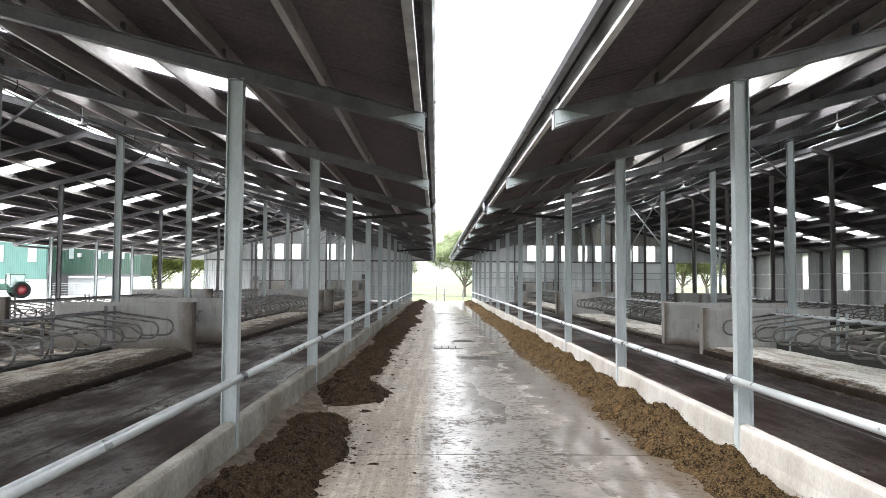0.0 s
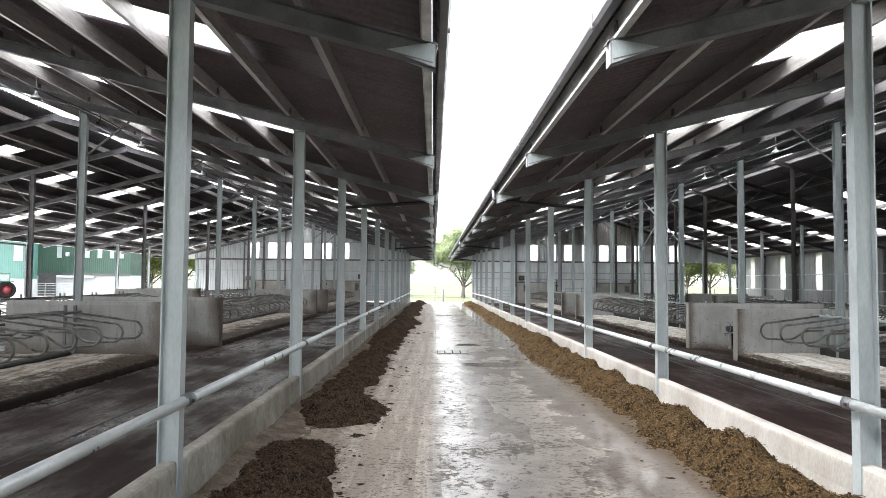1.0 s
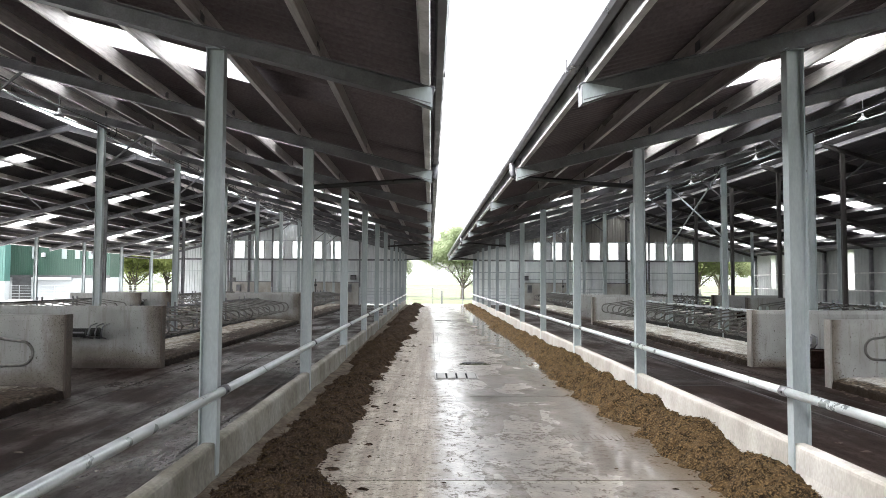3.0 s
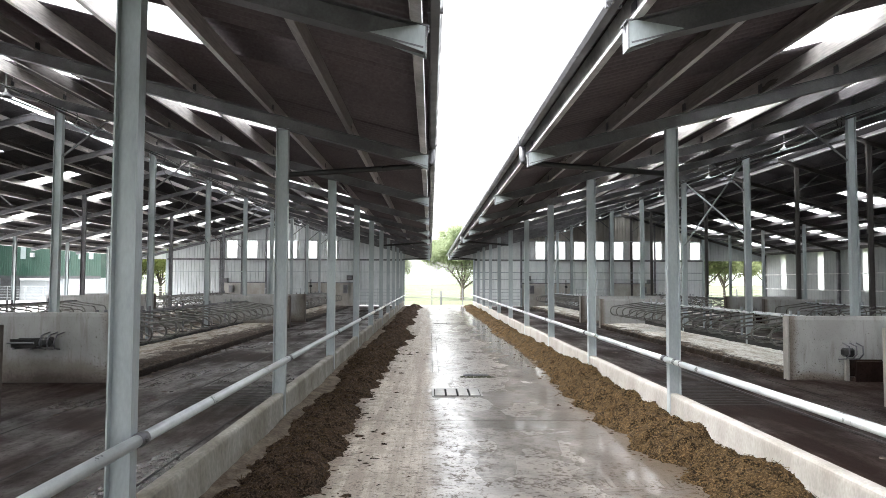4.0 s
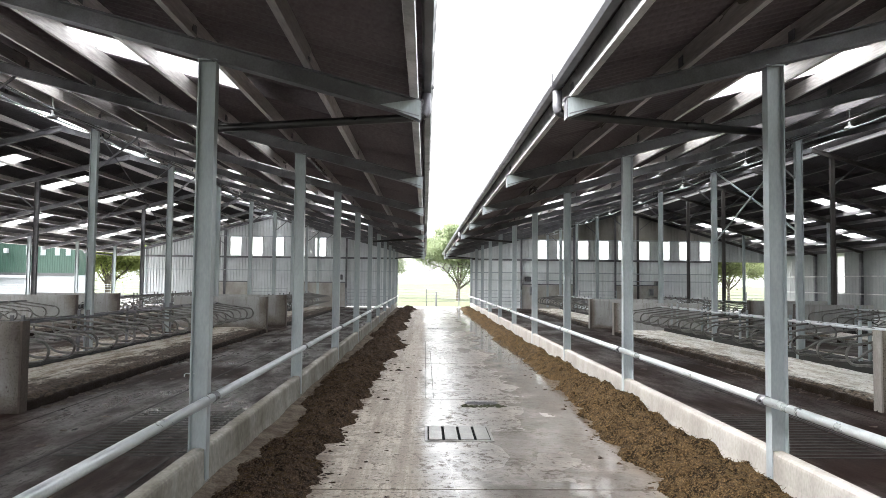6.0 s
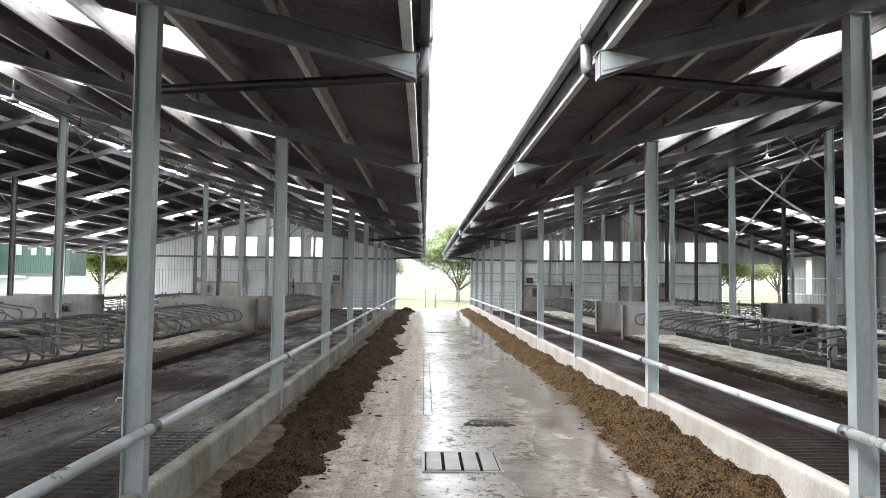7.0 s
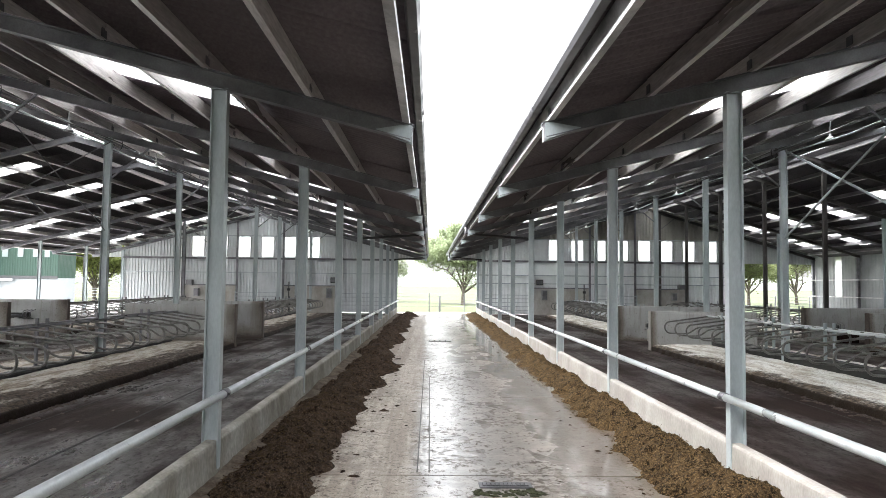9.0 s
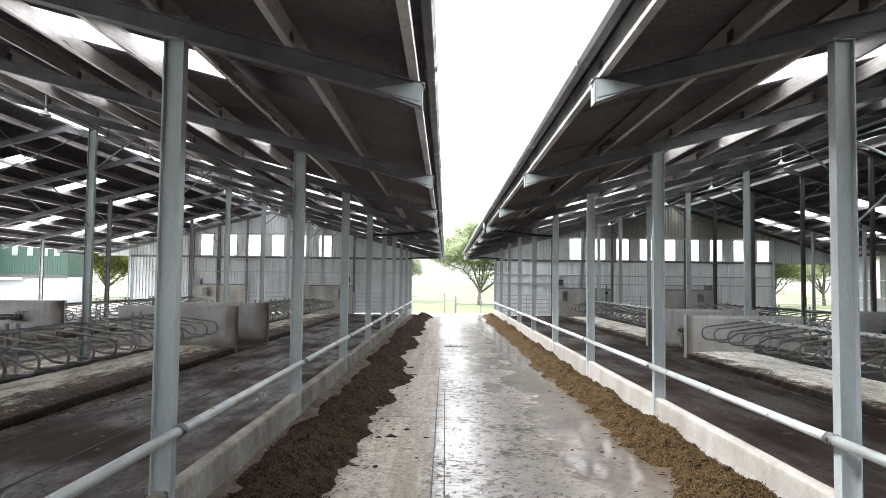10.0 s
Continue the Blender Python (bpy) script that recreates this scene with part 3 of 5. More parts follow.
tagged(new("ground", mesh("ground", gv, gf, "grass")), "pale green pasture reaching to the horizon", "field", kind="structure")
flat("yard", -70, -19.6, -18, 72, -0.5, -0.03, "yard", "pale concrete yard beside the shed", "yard")
flat("apron", -19.55, 24.2, YEND + 0.12, YEND + 2.6, -0.5, -0.02, "yard", "pale dusty concrete apron beyond the shed", "yard")
flat("side_yard", 20.7, 26.5, -18, YEND + 0.1, -0.5, -0.04, "yard", "pale concrete strip beside the shed", "yard")

XL, XR = SIDES["left"][1], SIDES["right"][1]
passage = flat("floor", XL + 0.10, XR - 0.10, YBACK, YEND + 0.1, -0.5, -0.012, "dirt", "feed passage of concrete slabs with dirty joints", "floor")


# ---- steel frames ----
def column(side, u, k, z0, z1, depth, width, mat, group):
    s, x = SIDES[side]
    bm = bmesh.new()
    prism(bm, (0, 0, 0), (0, 0, z1 - z0), i_profile(width, depth), Vector((1, 0, 0)))
    ob = thing("steel_column", bm, mat, "galvanised steel I-section column standing on the concrete", "column", group, at=pose(x + s * u, bay(k), z0))
    b2 = box(bmesh.new(), -depth / 2 - 0.006, depth / 2 + 0.006, -width / 2 - 0.006, width / 2 + 0.006, z1 - z0 - 0.012, z1 - z0 - 0.001)
    part("cap_plate", b2, mat, ob)
    return ob


for side, (s, x) in SIDES.items():
    set_side(side)
    for k in range(FIRST, LAST + 1):
        column(side, 0, k, -0.1, under(0), 0.155, 0.10, "galv", "feed row columns")
        column(side, ROW2, k, 0.1, under(ROW2), 0.155, 0.10, "galv", "inner row columns")
        if side == "right" or k % 2 == 0 or k == LAST:
            # right row uses the steel colour with shade painted in
            column(side, ROW3, k, 0.1, under(ROW3), 0.155, 0.10, "galv_dark" if s < 0 else "steel_shaded", "third row columns")
        column(side, ROW4, k, -0.1, under(ROW4), 0.155, 0.10, "galv", "outer row columns")

RD = 0.158
rafters = {}
for side, (s, x) in SIDES.items():
    set_side(side)
    for k in range(FIRST, LAST + 1):
        rafter = empty("roof_rafter", "steel roof rafter carrying purlins", "rafter", "roof frames", at=pose(x, bay(k), 0))
        rafters[side, k] = rafter
        for a, b in ((TIP, RIDGE), (FAR, RIDGE)):
            bm = bmesh.new()
            h = RD / 2
            prism(bm, (s * a, 0, under(a) + h), (s * b, 0, under(b) + h), i_profile(0.13, RD, 0.008, 0.012))
            # right far beams carry their shade in the colour
            part("beam", bm, "steel_shaded" if a == FAR and s > 0 else "galv_dark", rafter)
        # the sawn end: a thin cap, and on each web face a bright triangle added to paint light
        part("end_plate", box(bmesh.new(), s * TIP - 0.003, s * TIP + 0.003, -0.066, 0.066, under(TIP) - 0.03, under(TIP) + RD + 0.004), "galv_dark", rafter)
        for face in (-1, 1):
            bm = bmesh.new()
            corner = [(TIP + 0.004, -0.026), (TIP + 0.004, RD - 0.014), (TIP + 0.05, RD - 0.014), (TIP + 0.36, 0.013)]
            loops = [[bm.verts.new((s * u, face * d, under(u) + h)) for u, h in corner] for d in (0.058, 0.0645)]
            for q in range(4):
                bm.faces.new((loops[0][q], loops[0][(q + 1) % 4], loops[1][(q + 1) % 4], loops[1][q]))
            bm.faces.new(loops[0][::-1])
            bm.faces.new(loops[1])
            part("stiffener", bm, "galv", rafter, "bright triangle added for the light on the rafter tip")
        bm = bmesh.new()
        prism(bm, (s * (ROW2 - 0.08), 0, under(ROW2) - 0.95), (s * (ROW2 - 0.95), 0, under(ROW2 - 0.95) + 0.02), rect(0.03, 0.035))
        part("knee_brace", bm, "galv_dark", rafter)
        bm = bmesh.new()
        prism(bm, (s * (ROW3 + 0.08), 0, under(ROW3) - 0.95), (s * (ROW3 + 0.95), 0, under(ROW3 + 0.95) + 0.02), rect(0.03, 0.035))
        part("knee_brace", bm, "galv_dark", rafter)

# purlins run the length of the shed on top of the rafters
PH = 0.185
for side, (s, x) in SIDES.items():
    set_side(side)
    first = -0.87 if s < 0 else -0.83
    near = [TIP + 0.07] + [first + 1.02 * i for i in range(15) if first + 1.02 * i < RIDGE - 0.2]
    beyond = [FAR - 0.08 - 1.05 * i for i in range(14) if FAR - 0.08 - 1.05 * i > RIDGE + 0.2]
    for w in near + beyond:
        bm = bmesh.new()
        tilt = (-1 if w < RIDGE else 1) * s
        z = under(w) + RD + PH / 2 - 0.002
        ax = Vector((tilt * SLOPE, 0, 1)).normalized()
        # Z section: web and two lips
        zed = [(-0.068, -PH / 2), (0.004, -PH / 2), (0.004, PH / 2 - 0.006), (0.062, PH / 2 - 0.006), (0.062, PH / 2 - 0.024), (0.068, PH / 2 - 0.024), (0.068, PH / 2),
               (-0.004, PH / 2), (-0.004, -PH / 2 + 0.006), (-0.062, -PH / 2 + 0.006), (-0.062, -PH / 2 + 0.024), (-0.068, -PH / 2 + 0.024)]
        if s < 0:
            zed = [(-p, q) for p, q in zed][::-1]
        eave = w == near[0]
        # right purlins further in get the shade-darkened copy
        mat = "purlin_white" if eave else "purlin_shaded" if s > 0 and w > 3.0 else "purlin"
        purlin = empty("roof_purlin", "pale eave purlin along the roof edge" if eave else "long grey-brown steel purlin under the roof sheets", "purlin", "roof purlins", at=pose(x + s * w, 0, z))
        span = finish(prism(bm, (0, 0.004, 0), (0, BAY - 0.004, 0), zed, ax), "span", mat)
        for k in range(FIRST, LAST):
            ob = new("span", span)
            ob.parent = purlin
            ob.matrix_basis = pose(0.0 if eave else 0.008 * (k % 2), bay(k), 0)
        for a, b in ((bay(FIRST) - 1.2, bay(FIRST) - 0.004), (YEND + 0.004, YEND + 0.15)):
            part("span", prism(bmesh.new(), (0, a, 0), (0, b, 0), zed, ax), mat, purlin)
        for k in range(FIRST, LAST + 1):
            if w in near and k < 8:
                b = box(bmesh.new(), -0.004, 0.004, -0.05, 0.05, 0, 0.13)
                c = part("cleat", b, "galv_dark", rafters[side, k], "small purlin cleat")
                c.matrix_basis = pose(s * (w - 0.014), 0.0, under(w - 0.014) + RD - 0.001)


# ---- roof sheets ----
def corrugated(verts, faces, corner, across, length_vec, normal, pitch, amp, thick=0.012, steps=4):
    """Appends a closed corrugated sheet: waves along `across`, ribs along `length_vec`."""
    n = max(steps, int(round(across.length / pitch * steps)))
    base = len(verts)
    for i in range(n + 1):
        f = i / n
        a = amp * math.sin(2 * math.pi * (corner.y + f * across.length) / pitch)
        for end in (0, 1):
            for lift in (0, thick):
                verts.append(corner + across * f + length_vec * end + normal * (a + lift))
    for i in range(n):
        p, q = base + 4 * i, base + 4 * i + 4
        faces += [(p, p + 2, q + 2, q), (p + 1, q + 1, q + 3, p + 3), (p, q, q + 1, p + 1), (p + 2, p + 3, q + 3, q + 2)]
    for p in (base, base + 4 * n):
        faces.append((p, p + 1, p + 3, p + 2))


LIFT = RD + PH + 0.045
SLIT = 0.17
for side, (s, x) in SIDES.items():
    set_side(side)
    for far in (False, True):
        verts, faces = [], []
        roof = empty("roof", "dark fibre-cement roof with translucent strips", "roof", kind="structure")

        def strip(u0, u1, y0, y1, vv, ff, lift=0.0):
            p0 = Vector((x + s * u0, y0, under(u0) + LIFT + lift))
            p1 = Vector((x + s * u1, y0, under(u1) + LIFT + lift))
            nrm = (p1 - p0).cross(Vector((0, 1, 0)))
            nrm = (nrm if nrm.z > 0 else -nrm).normalized()
            corrugated(vv, ff, p0, Vector((0, y1 - y0, 0)), p1 - p0, nrm, 0.146, 0.024)

        U0, U1 = (RIDGE + (0.36 if s > 0 else 0.28), FAR + 0.05) if far else (TIP - 0.03, RIDGE - SLIT)
        lights = LIGHTS[side][2:] if far else LIGHTS[side][:2]
        q0, q1 = lights[0][2:]
        for k in range(FIRST - 1, LAST):
            y0, y1 = bay(k), bay(k + 1)
            if k == FIRST - 1:
                strip(U0, U1, y1 - 1.2, y1, verts, faces)
                continue
            strip(U0, U1, y0, y0 + q0, verts, faces)
            strip(U0, U1, y0 + q1, y1 + (0.25 if k == LAST - 1 else 0), verts, faces)
            cuts = [U0] + [q for li in lights for q in li[:2]] + [U1]
            for a, b in zip(cuts[::2], cuts[1::2]):
                strip(a, b, y0 + q0, y0 + q1, verts, faces)
            for a, b, c, d in lights:
                v2, f2 = [], []
                strip(a - 0.14, b + 0.14, y0 + q0 - 0.06, y0 + q1 + 0.06, v2, f2, 0.014)
                ob = new("skylight", mesh("skylight", v2, f2, "sky_sheet", True))
                ob.parent = roof
                tagged(ob, "white translucent corrugated roof light")
        # far slopes take the darkened sheet colour for their shade
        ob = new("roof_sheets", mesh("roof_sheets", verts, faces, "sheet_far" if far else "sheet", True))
        ob.parent = roof
    # pale translucent capping over an open ridge
    bm = bmesh.new()
    zr = under(RIDGE) + LIFT + 0.13
    for sg in (-1, 1):
        half = 0.31 if sg == s else 0.13
        zc = zr - 0.27 * half
        prism(bm, (x + s * RIDGE + sg * half, bay(FIRST) - 1.2, zc), (x + s * RIDGE + sg * half, YEND + 0.2, zc), rect(2.1 * half, 0.006), Vector((sg * 0.27, 0, 1)))
    cap = thing("ridge_cap", bm, "sky_sheet", "pale translucent ridge capping over an open slit", "ridge", kind="structure")

# eave gutters
for side, (s, x) in SIDES.items():
    set_side(side)
    for w, sg in ((TIP, -1), (FAR, 1)):
        ux = x + s * (w + sg * 0.06)
        zt = under(w) + LIFT + 0.0
        bm = bmesh.new()
        prof = [(-0.05, 0.03), (-0.05, -0.05), (-0.03, -0.085), (0.03, -0.085), (0.05, -0.05), (0.05, 0.03), (0.044, 0.03), (0.044, -0.047), (0.027, -0.079), (-0.027, -0.079), (-0.044, -0.047), (-0.044, 0.03)]
        prism(bm, (ux, bay(FIRST) - 1.2, zt - 0.02), (ux, YEND + 0.25, zt - 0.02), prof)
        gut = thing("gutter", bm, "gutter", "dark grey eaves gutter", "gutter", kind="structure")
        for k in range(FIRST, LAST + 1):
            b2 = box(bmesh.new(), ux - 0.054, ux + 0.054, bay(k) + 0.06, bay(k) + 0.09, zt - 0.10, zt + 0.02)
            part("bracket", b2, "galv_dark", gut)
    # rainwater pipes across to the columns
    for k in (2, 6, 10):
        gx = s * (TIP - 0.045)
        bm = bmesh.new()
        z = under(TIP) + 0.07
        bend = [(gx + s * 0.075 * (1 - math.cos(radians(q))), 0.16, z + 0.055 - 0.075 * math.sin(radians(q))) for q in range(0, 91, 15)]
        tube(bm, [(gx, 0.16, z + 0.17)] + bend + [(s * -0.9, 0.16, z - 0.09), (s * 0.10, 0.16, z - 0.16)], 0.038, 10)
        dp = thing("rain_pipe", bm, "black", "black plastic rainwater pipe from gutter to column", "pipe", "rain pipes", smooth=True, at=pose(x, bay(k), 0))
        part("outlet", tube(bmesh.new(), [(gx, 0.16, z + 0.20), (gx, 0.16, z + 0.05)] + [(p[0], p[1], p[2] - 0.002) for p in bend[1:4]], 0.044, 12), "galv_dark", dp, "round grey gutter outlet", True)


# down pipes on the outer columns of the yard side
s, x = SIDES["left"]
set_side("left")
for k in (2, 6, 10):
    gu, cu, z = FAR + 0.06, ROW4 + 0.16, under(FAR) + LIFT - 0.12
    bm = tube(bmesh.new(), [(s * gu, 0.12, z), (s * gu, 0.12, z - 0.12), (s * (gu - 0.08), 0.12, z - 0.22), (s * (cu + 0.10), 0.12, z - 0.34), (s * cu, 0.12, z - 0.42), (s * cu, 0.12, z - 0.60), (s * cu, 0.12, -0.02)], 0.05, 10)
    dp = thing("down_pipe", bm, "black", "black plastic down pipe beside an outer column", "pipe", "down pipes", smooth=True, at=pose(x, bay(k), 0))
    for zz in (0.6, 2.0):
        part("pipe_clip", box(bmesh.new(), s * cu - 0.06, s * cu + 0.06, 0.0, 0.18, zz, zz + 0.04), "galv_dark", dp)


# ---- feed kerbs and rails ----
for side, (s, x) in SIDES.items():
    set_side(side)
    for k in range(FIRST, LAST):
        prof = [(-0.085, -0.3), (0.065, -0.3), (0.065, 0.332), (0.057, 0.352), (0.04, 0.36), (-0.022, 0.36), (-0.046, 0.354), (-0.06, 0.338), (-0.064, 0.315), (-0.068, 0.14), (-0.085, 0.05)]
        if s < 0:
            prof = [(-p, q) for p, q in prof][::-1]
        bm = prism(bmesh.new(), (x, bay(k) + 0.005, 0), (x, bay(k + 1) - 0.005, 0), prof)
        thing("kerb_panel", bm, "kerb" if s > 0 else "kerb_dirty", "pale precast concrete feed kerb panel between columns", "kerb", "feed kerbs")
    rx = x - s * 0.118
    for k in range(FIRST, LAST):
        bm = tube(bmesh.new(), [(rx, bay(k) + 0.004, 0.80), (rx, bay(k + 1) - 0.004, 0.80)], 0.038, 12)
        rail = thing("feed_rail", bm, "pipe", "bright galvanised feed rail pipe clamped to columns", "rail", "feed rails", smooth=True)
        b2 = tube(bmesh.new(), [(rx, bay(k) - 0.05, 0.80), (rx, bay(k) + 0.05, 0.80)], 0.046, 12)
        cl = part("clamp", b2, "galv_dark", rail, "dull steel pipe clamp", True)
        part("bolt", tube(bmesh.new(), [(rx - s * 0.058, bay(k) - 0.025, 0.80), (rx - s * 0.03, bay(k) - 0.025, 0.80)], 0.013, 6), "black", cl, "dark bolt head")
        b3 = box(bmesh.new(), min(rx, x - s * 0.07), max(rx, x - s * 0.07), bay(k) - 0.03, bay(k) + 0.03, 0.785, 0.815)
        part("bracket", b3, "galv", rail)


# ---- floors of the cow alleys and the lying beds ----
BED_A, BED_B = (3.45, 7.1), (9.9, 13.2)
WALLS = {"right": (16.45, 19.1, 33.15, 36.45), "left": (15.3, 18.7, 32.95, 36.0)}
BED_Z = 0.15
BED_END = YEND - 4.2
for side, (s, x) in SIDES.items():
    set_side(side)
    for a, b in ((-0.02, BED_A[0] + 0.05), (BED_A[1] - 0.05, BED_B[0] + 0.05), (BED_B[1] - 0.05, ROW4 + 0.6)):
        xa, xb = sorted((x + s * (a + 0.085 if a < 0 else a), x + s * b))
        flat("alley_floor", xa, xb, YBACK, YEND + 0.1, -0.5, 0.0, "alley_wet" if s < 0 else "alley", "dark wet slurry-stained concrete cow alley", "floor")
    y1, y2, y3, y4 = WALLS[side]
    for ba, bb in (BED_A, BED_B):
        xa, xb = sorted((x + s * (ba + 0.052), x + s * (bb - 0.052)))
        for ga, gb in ((y1 + 0.002, y2 - 0.002), (y3 + 0.002, y4 - 0.002), (BED_END + 0.002, YEND + 0.1)):
            flat("alley_floor", xa, xb, ga, gb, -0.5, 0.0, "alley", "dark slurry-stained concrete cross passage", "floor")
        for g0, g1 in ((YSTART, y1 - 0.075), (y2 + 0.075, y3 - 0.075), (y4 + 0.075, BED_END)):
            half = [0.0, 0.018, 0.04, 0.075, 0.12, 0.18, 0.26] + [0.36 + 0.105 * q for q in range(14)]
            wide = bb - ba
            across = [q for q in half if q < wide / 2 - 0.05]
            across = across + [wide - q for q in across[::-1]]
            nu, ny = len(across) - 1, int((g1 - g0) / 0.06)
            verts, faces = [], []
            for j in range(ny + 1):
                yy = g0 + (g1 - g0) * j / ny
                for i, d in enumerate(across):
                    edge = min(i, nu - i)
                    uu = ba + d
                    inward = 1 if i * 2 < nu else -1
                    ragged = (0.06 if s > 0 else 0.025) * noise.noise((yy * 0.9, ba + inward, 2.0)) + (0.025 if s > 0 else 0.012) * noise.noise((yy * 4.5, ba + inward, 6.0))
                    zz = BED_Z + 0.03 * min(1, edge / 9) + 0.018 * noise.noise((uu * 2.2, yy * 1.6, 5.0)) + 0.012 * noise.noise((uu * 7, yy * 4, 5.0))
                    if edge == 0:
                        zz = -0.05
                    elif edge < 5:
                        zz = BED_Z * (0.62, 0.78, 0.86, 0.93)[edge - 1] + 0.012 * noise.noise((yy * 3.5, uu * 3, 1.0)) + 0.008 * noise.noise((yy * 9, uu * 9, 4.0))
                    verts.append((x + s * (uu + (inward * ragged if edge < 7 else 0)), yy, zz))
            w = nu + 1
            for j in range(ny):
                for i in range(nu):
                    q = j * w + i
                    faces.append((q, q + 1, q + w + 1, q + w))
            # end faces
            for j in (0, ny):
                faces.append([j * w + i for i in range(w)])
            me = mesh("lying_bed", verts, faces, "bed_r" if s > 0 else "bed_l", True)
            muck = me.attributes.new("muck", "FLOAT", "POINT")
            reach = 0.42 if s > 0 else 0.70
            for i, v in enumerate(verts):
                uu = s * (v[0] - x)
                d = min(uu - ba, bb - uu)
                # the extra 0.5 blackens the low step face as painted shade
                muck.data[i].value = max(0.0, min(1.0, (1.2 if s > 0 else 1.55) - d / reach + 0.5 * noise.noise((v[0] * 1.7, v[1] * 0.9, 3.0)) + 0.3 * noise.noise((v[0] * 5, v[1] * 3.0, 7.0)))) + (0.5 if v[2] < 0.82 * BED_Z else 0.0)
            bed = new("lying_bed", me)
            tagged(bed, "raised lying bed with pale limed surface and mucky edge" if s > 0 else "raised lying bed with sandy brown surface and dark edge", "bed", "lying beds", "structure")
            # black strip along the middle, added for the shade between the facing rows
            bm = box(bmesh.new(), x + s * (ba + bb) / 2 - 0.14, x + s * (ba + bb) / 2 + 0.14, g0 + 0.3, g1 - 0.3, BED_Z, BED_Z + (0.24 if s > 0 else 0.09), 0.03)
            thing("brisket_board", bm, "rubber", "black strip added for the shade along the middle of the bed", "brisket board")

# concrete cross walls at the bed ends
for side, (s, x) in SIDES.items():
    set_side(side)
    for ba, bb in (BED_A, BED_B):
        for i, y in enumerate(WALLS[side]):
            ub = bb - (0.1 if i % 2 else 0.5)
            xa, xb = sorted((x + s * (ba + 0.02), x + s * ub))
            yy = y - 0.15 if i % 2 == 0 else y
            top = (1.13 if i % 2 == 0 else 1.17) if s > 0 else 1.22
            wv, wf = [], []
            nu, nz = int((ub - ba) / 0.07), 17
            for back in (0, 1):
                for jz in range(nz + 1):
                    for ju in range(nu + 1):
                        inset = 0.012 if jz == nz or ju in (0, nu) else 0.0
                        wv.append((xa + (xb - xa) * ju / nu, yy + (0.15 - inset if back else inset), -0.05 + (top + 0.05) * jz / nz))
            row, face = nu + 1, (nu + 1) * (nz + 1)
            for jz in range(nz):
                for ju in range(nu):
                    q = jz * row + ju
                    wf += [(q, q + 1, q + row + 1, q + row), (face + q + 1, face + q, face + q + row, face + q + row + 1)]
            ring = [jz * row for jz in range(nz)] + [nz * row + ju for ju in range(nu)] + [jz * row + nu for jz in range(nz, 0, -1)] + [ju for ju in range(nu, 0, -1)]
            for q, r in zip(ring, ring[1:] + ring[:1]):
                wf.append((q, r, face + r, face + q))
            # right outer-bed walls take the left colour to paint their shade
            me = mesh("cross_wall", wv, wf, "wall_r" if s > 0 and ba < 8 else "wall_l")
            soil = me.attributes.new("muck", "FLOAT", "POINT")
            deep = 0.30 if s > 0 else 0.55
            for q, v in enumerate(wv):
                du = s * (v[0] - x) - ba
                blot = 0.30 * noise.noise((v[0] * 1.1 + y, v[2] * 1.1, 2.0)) + 0.12 * noise.noise((v[0] * 4, v[2] * 3.0 + y, 5.0))
                soil.data[q].value = max(0.0, min(1.0, max(0.95 - du / deep, (0.8 if s > 0 else 1.1) - v[2] / (0.28 if s > 0 else 0.55)) + blot - 0.1))
            w = tagged(new("cross_wall", me), "grey concrete wall with brown muck stains at the bed end", "wall", "bed end walls", "structure")
            ea, eb = sorted((x + s * (ba - 0.01), x + s * (ba + 0.018)))
            part("end_post", box(bmesh.new(), ea, eb, yy - 0.012, yy + 0.162, -0.02, top + 0.008), "kerb" if s > 0 and ba < 8 else "dung", w, "pale end strip" if s > 0 and ba < 8 else "dark end strip, soiled and shaded")
            rs = random.Random(int(y * 10 + ba))
            sv, sf = [], []
            for q in range(300):
                uu = min(ub - 0.1, ba + 0.05 + abs(rs.gauss(0, 0.5 if q % 3 else 1.6)))
                zz = max(0.01, rs.expovariate(1 / 0.11) if q % 5 else rs.uniform(0.02, 0.95))
                if uu > ub - 0.15 or zz > 1.0:
                    continue
                rr = 0.002 + 0.011 * rs.random() ** 4
                b0 = len(sv)
                for lift, shrink in ((0.001, 1.0), (-0.004, 0.75)):
                    for j in range(7):
                        an = 2 * math.pi * j / 7
                        r2 = rr * shrink * rs.uniform(0.65, 1.25)
                        sv.append((x + s * uu + r2 * math.cos(an), yy + lift, zz + 1.3 * r2 * math.sin(an)))
                for j in range(7):
                    sf.append((b0 + j, b0 + (j + 1) % 7, b0 + 7 + (j + 1) % 7, b0 + 7 + j))
                sf.append([b0 + 7 + j for j in range(7)])
            tagged(new("muck_splashes", mesh("muck_splashes", sv, sf, "dung")), "dark dried muck splashes on the concrete wall", "muck", kind="stuff")


# ---- cubicle dividers ----
def divider_mesh():
    bm = bmesh.new()
    pts = [(1.74, 0.83), (1.25, 0.765), (0.80, 0.70)]
    pts += arc(0.56, 0.50, 0.172, 84, 268, 12)
    pts += [(0.86, 0.315), (1.02, 0.32), (1.12, 0.35), (1.30, 0.47), (1.40, 0.505), (1.74, 0.515)]
    tube(bm, [(p[0], 0, p[1]) for p in pts], 0.0225, 8)
    return finish(bm, "cubicle_divider", "tube", True)


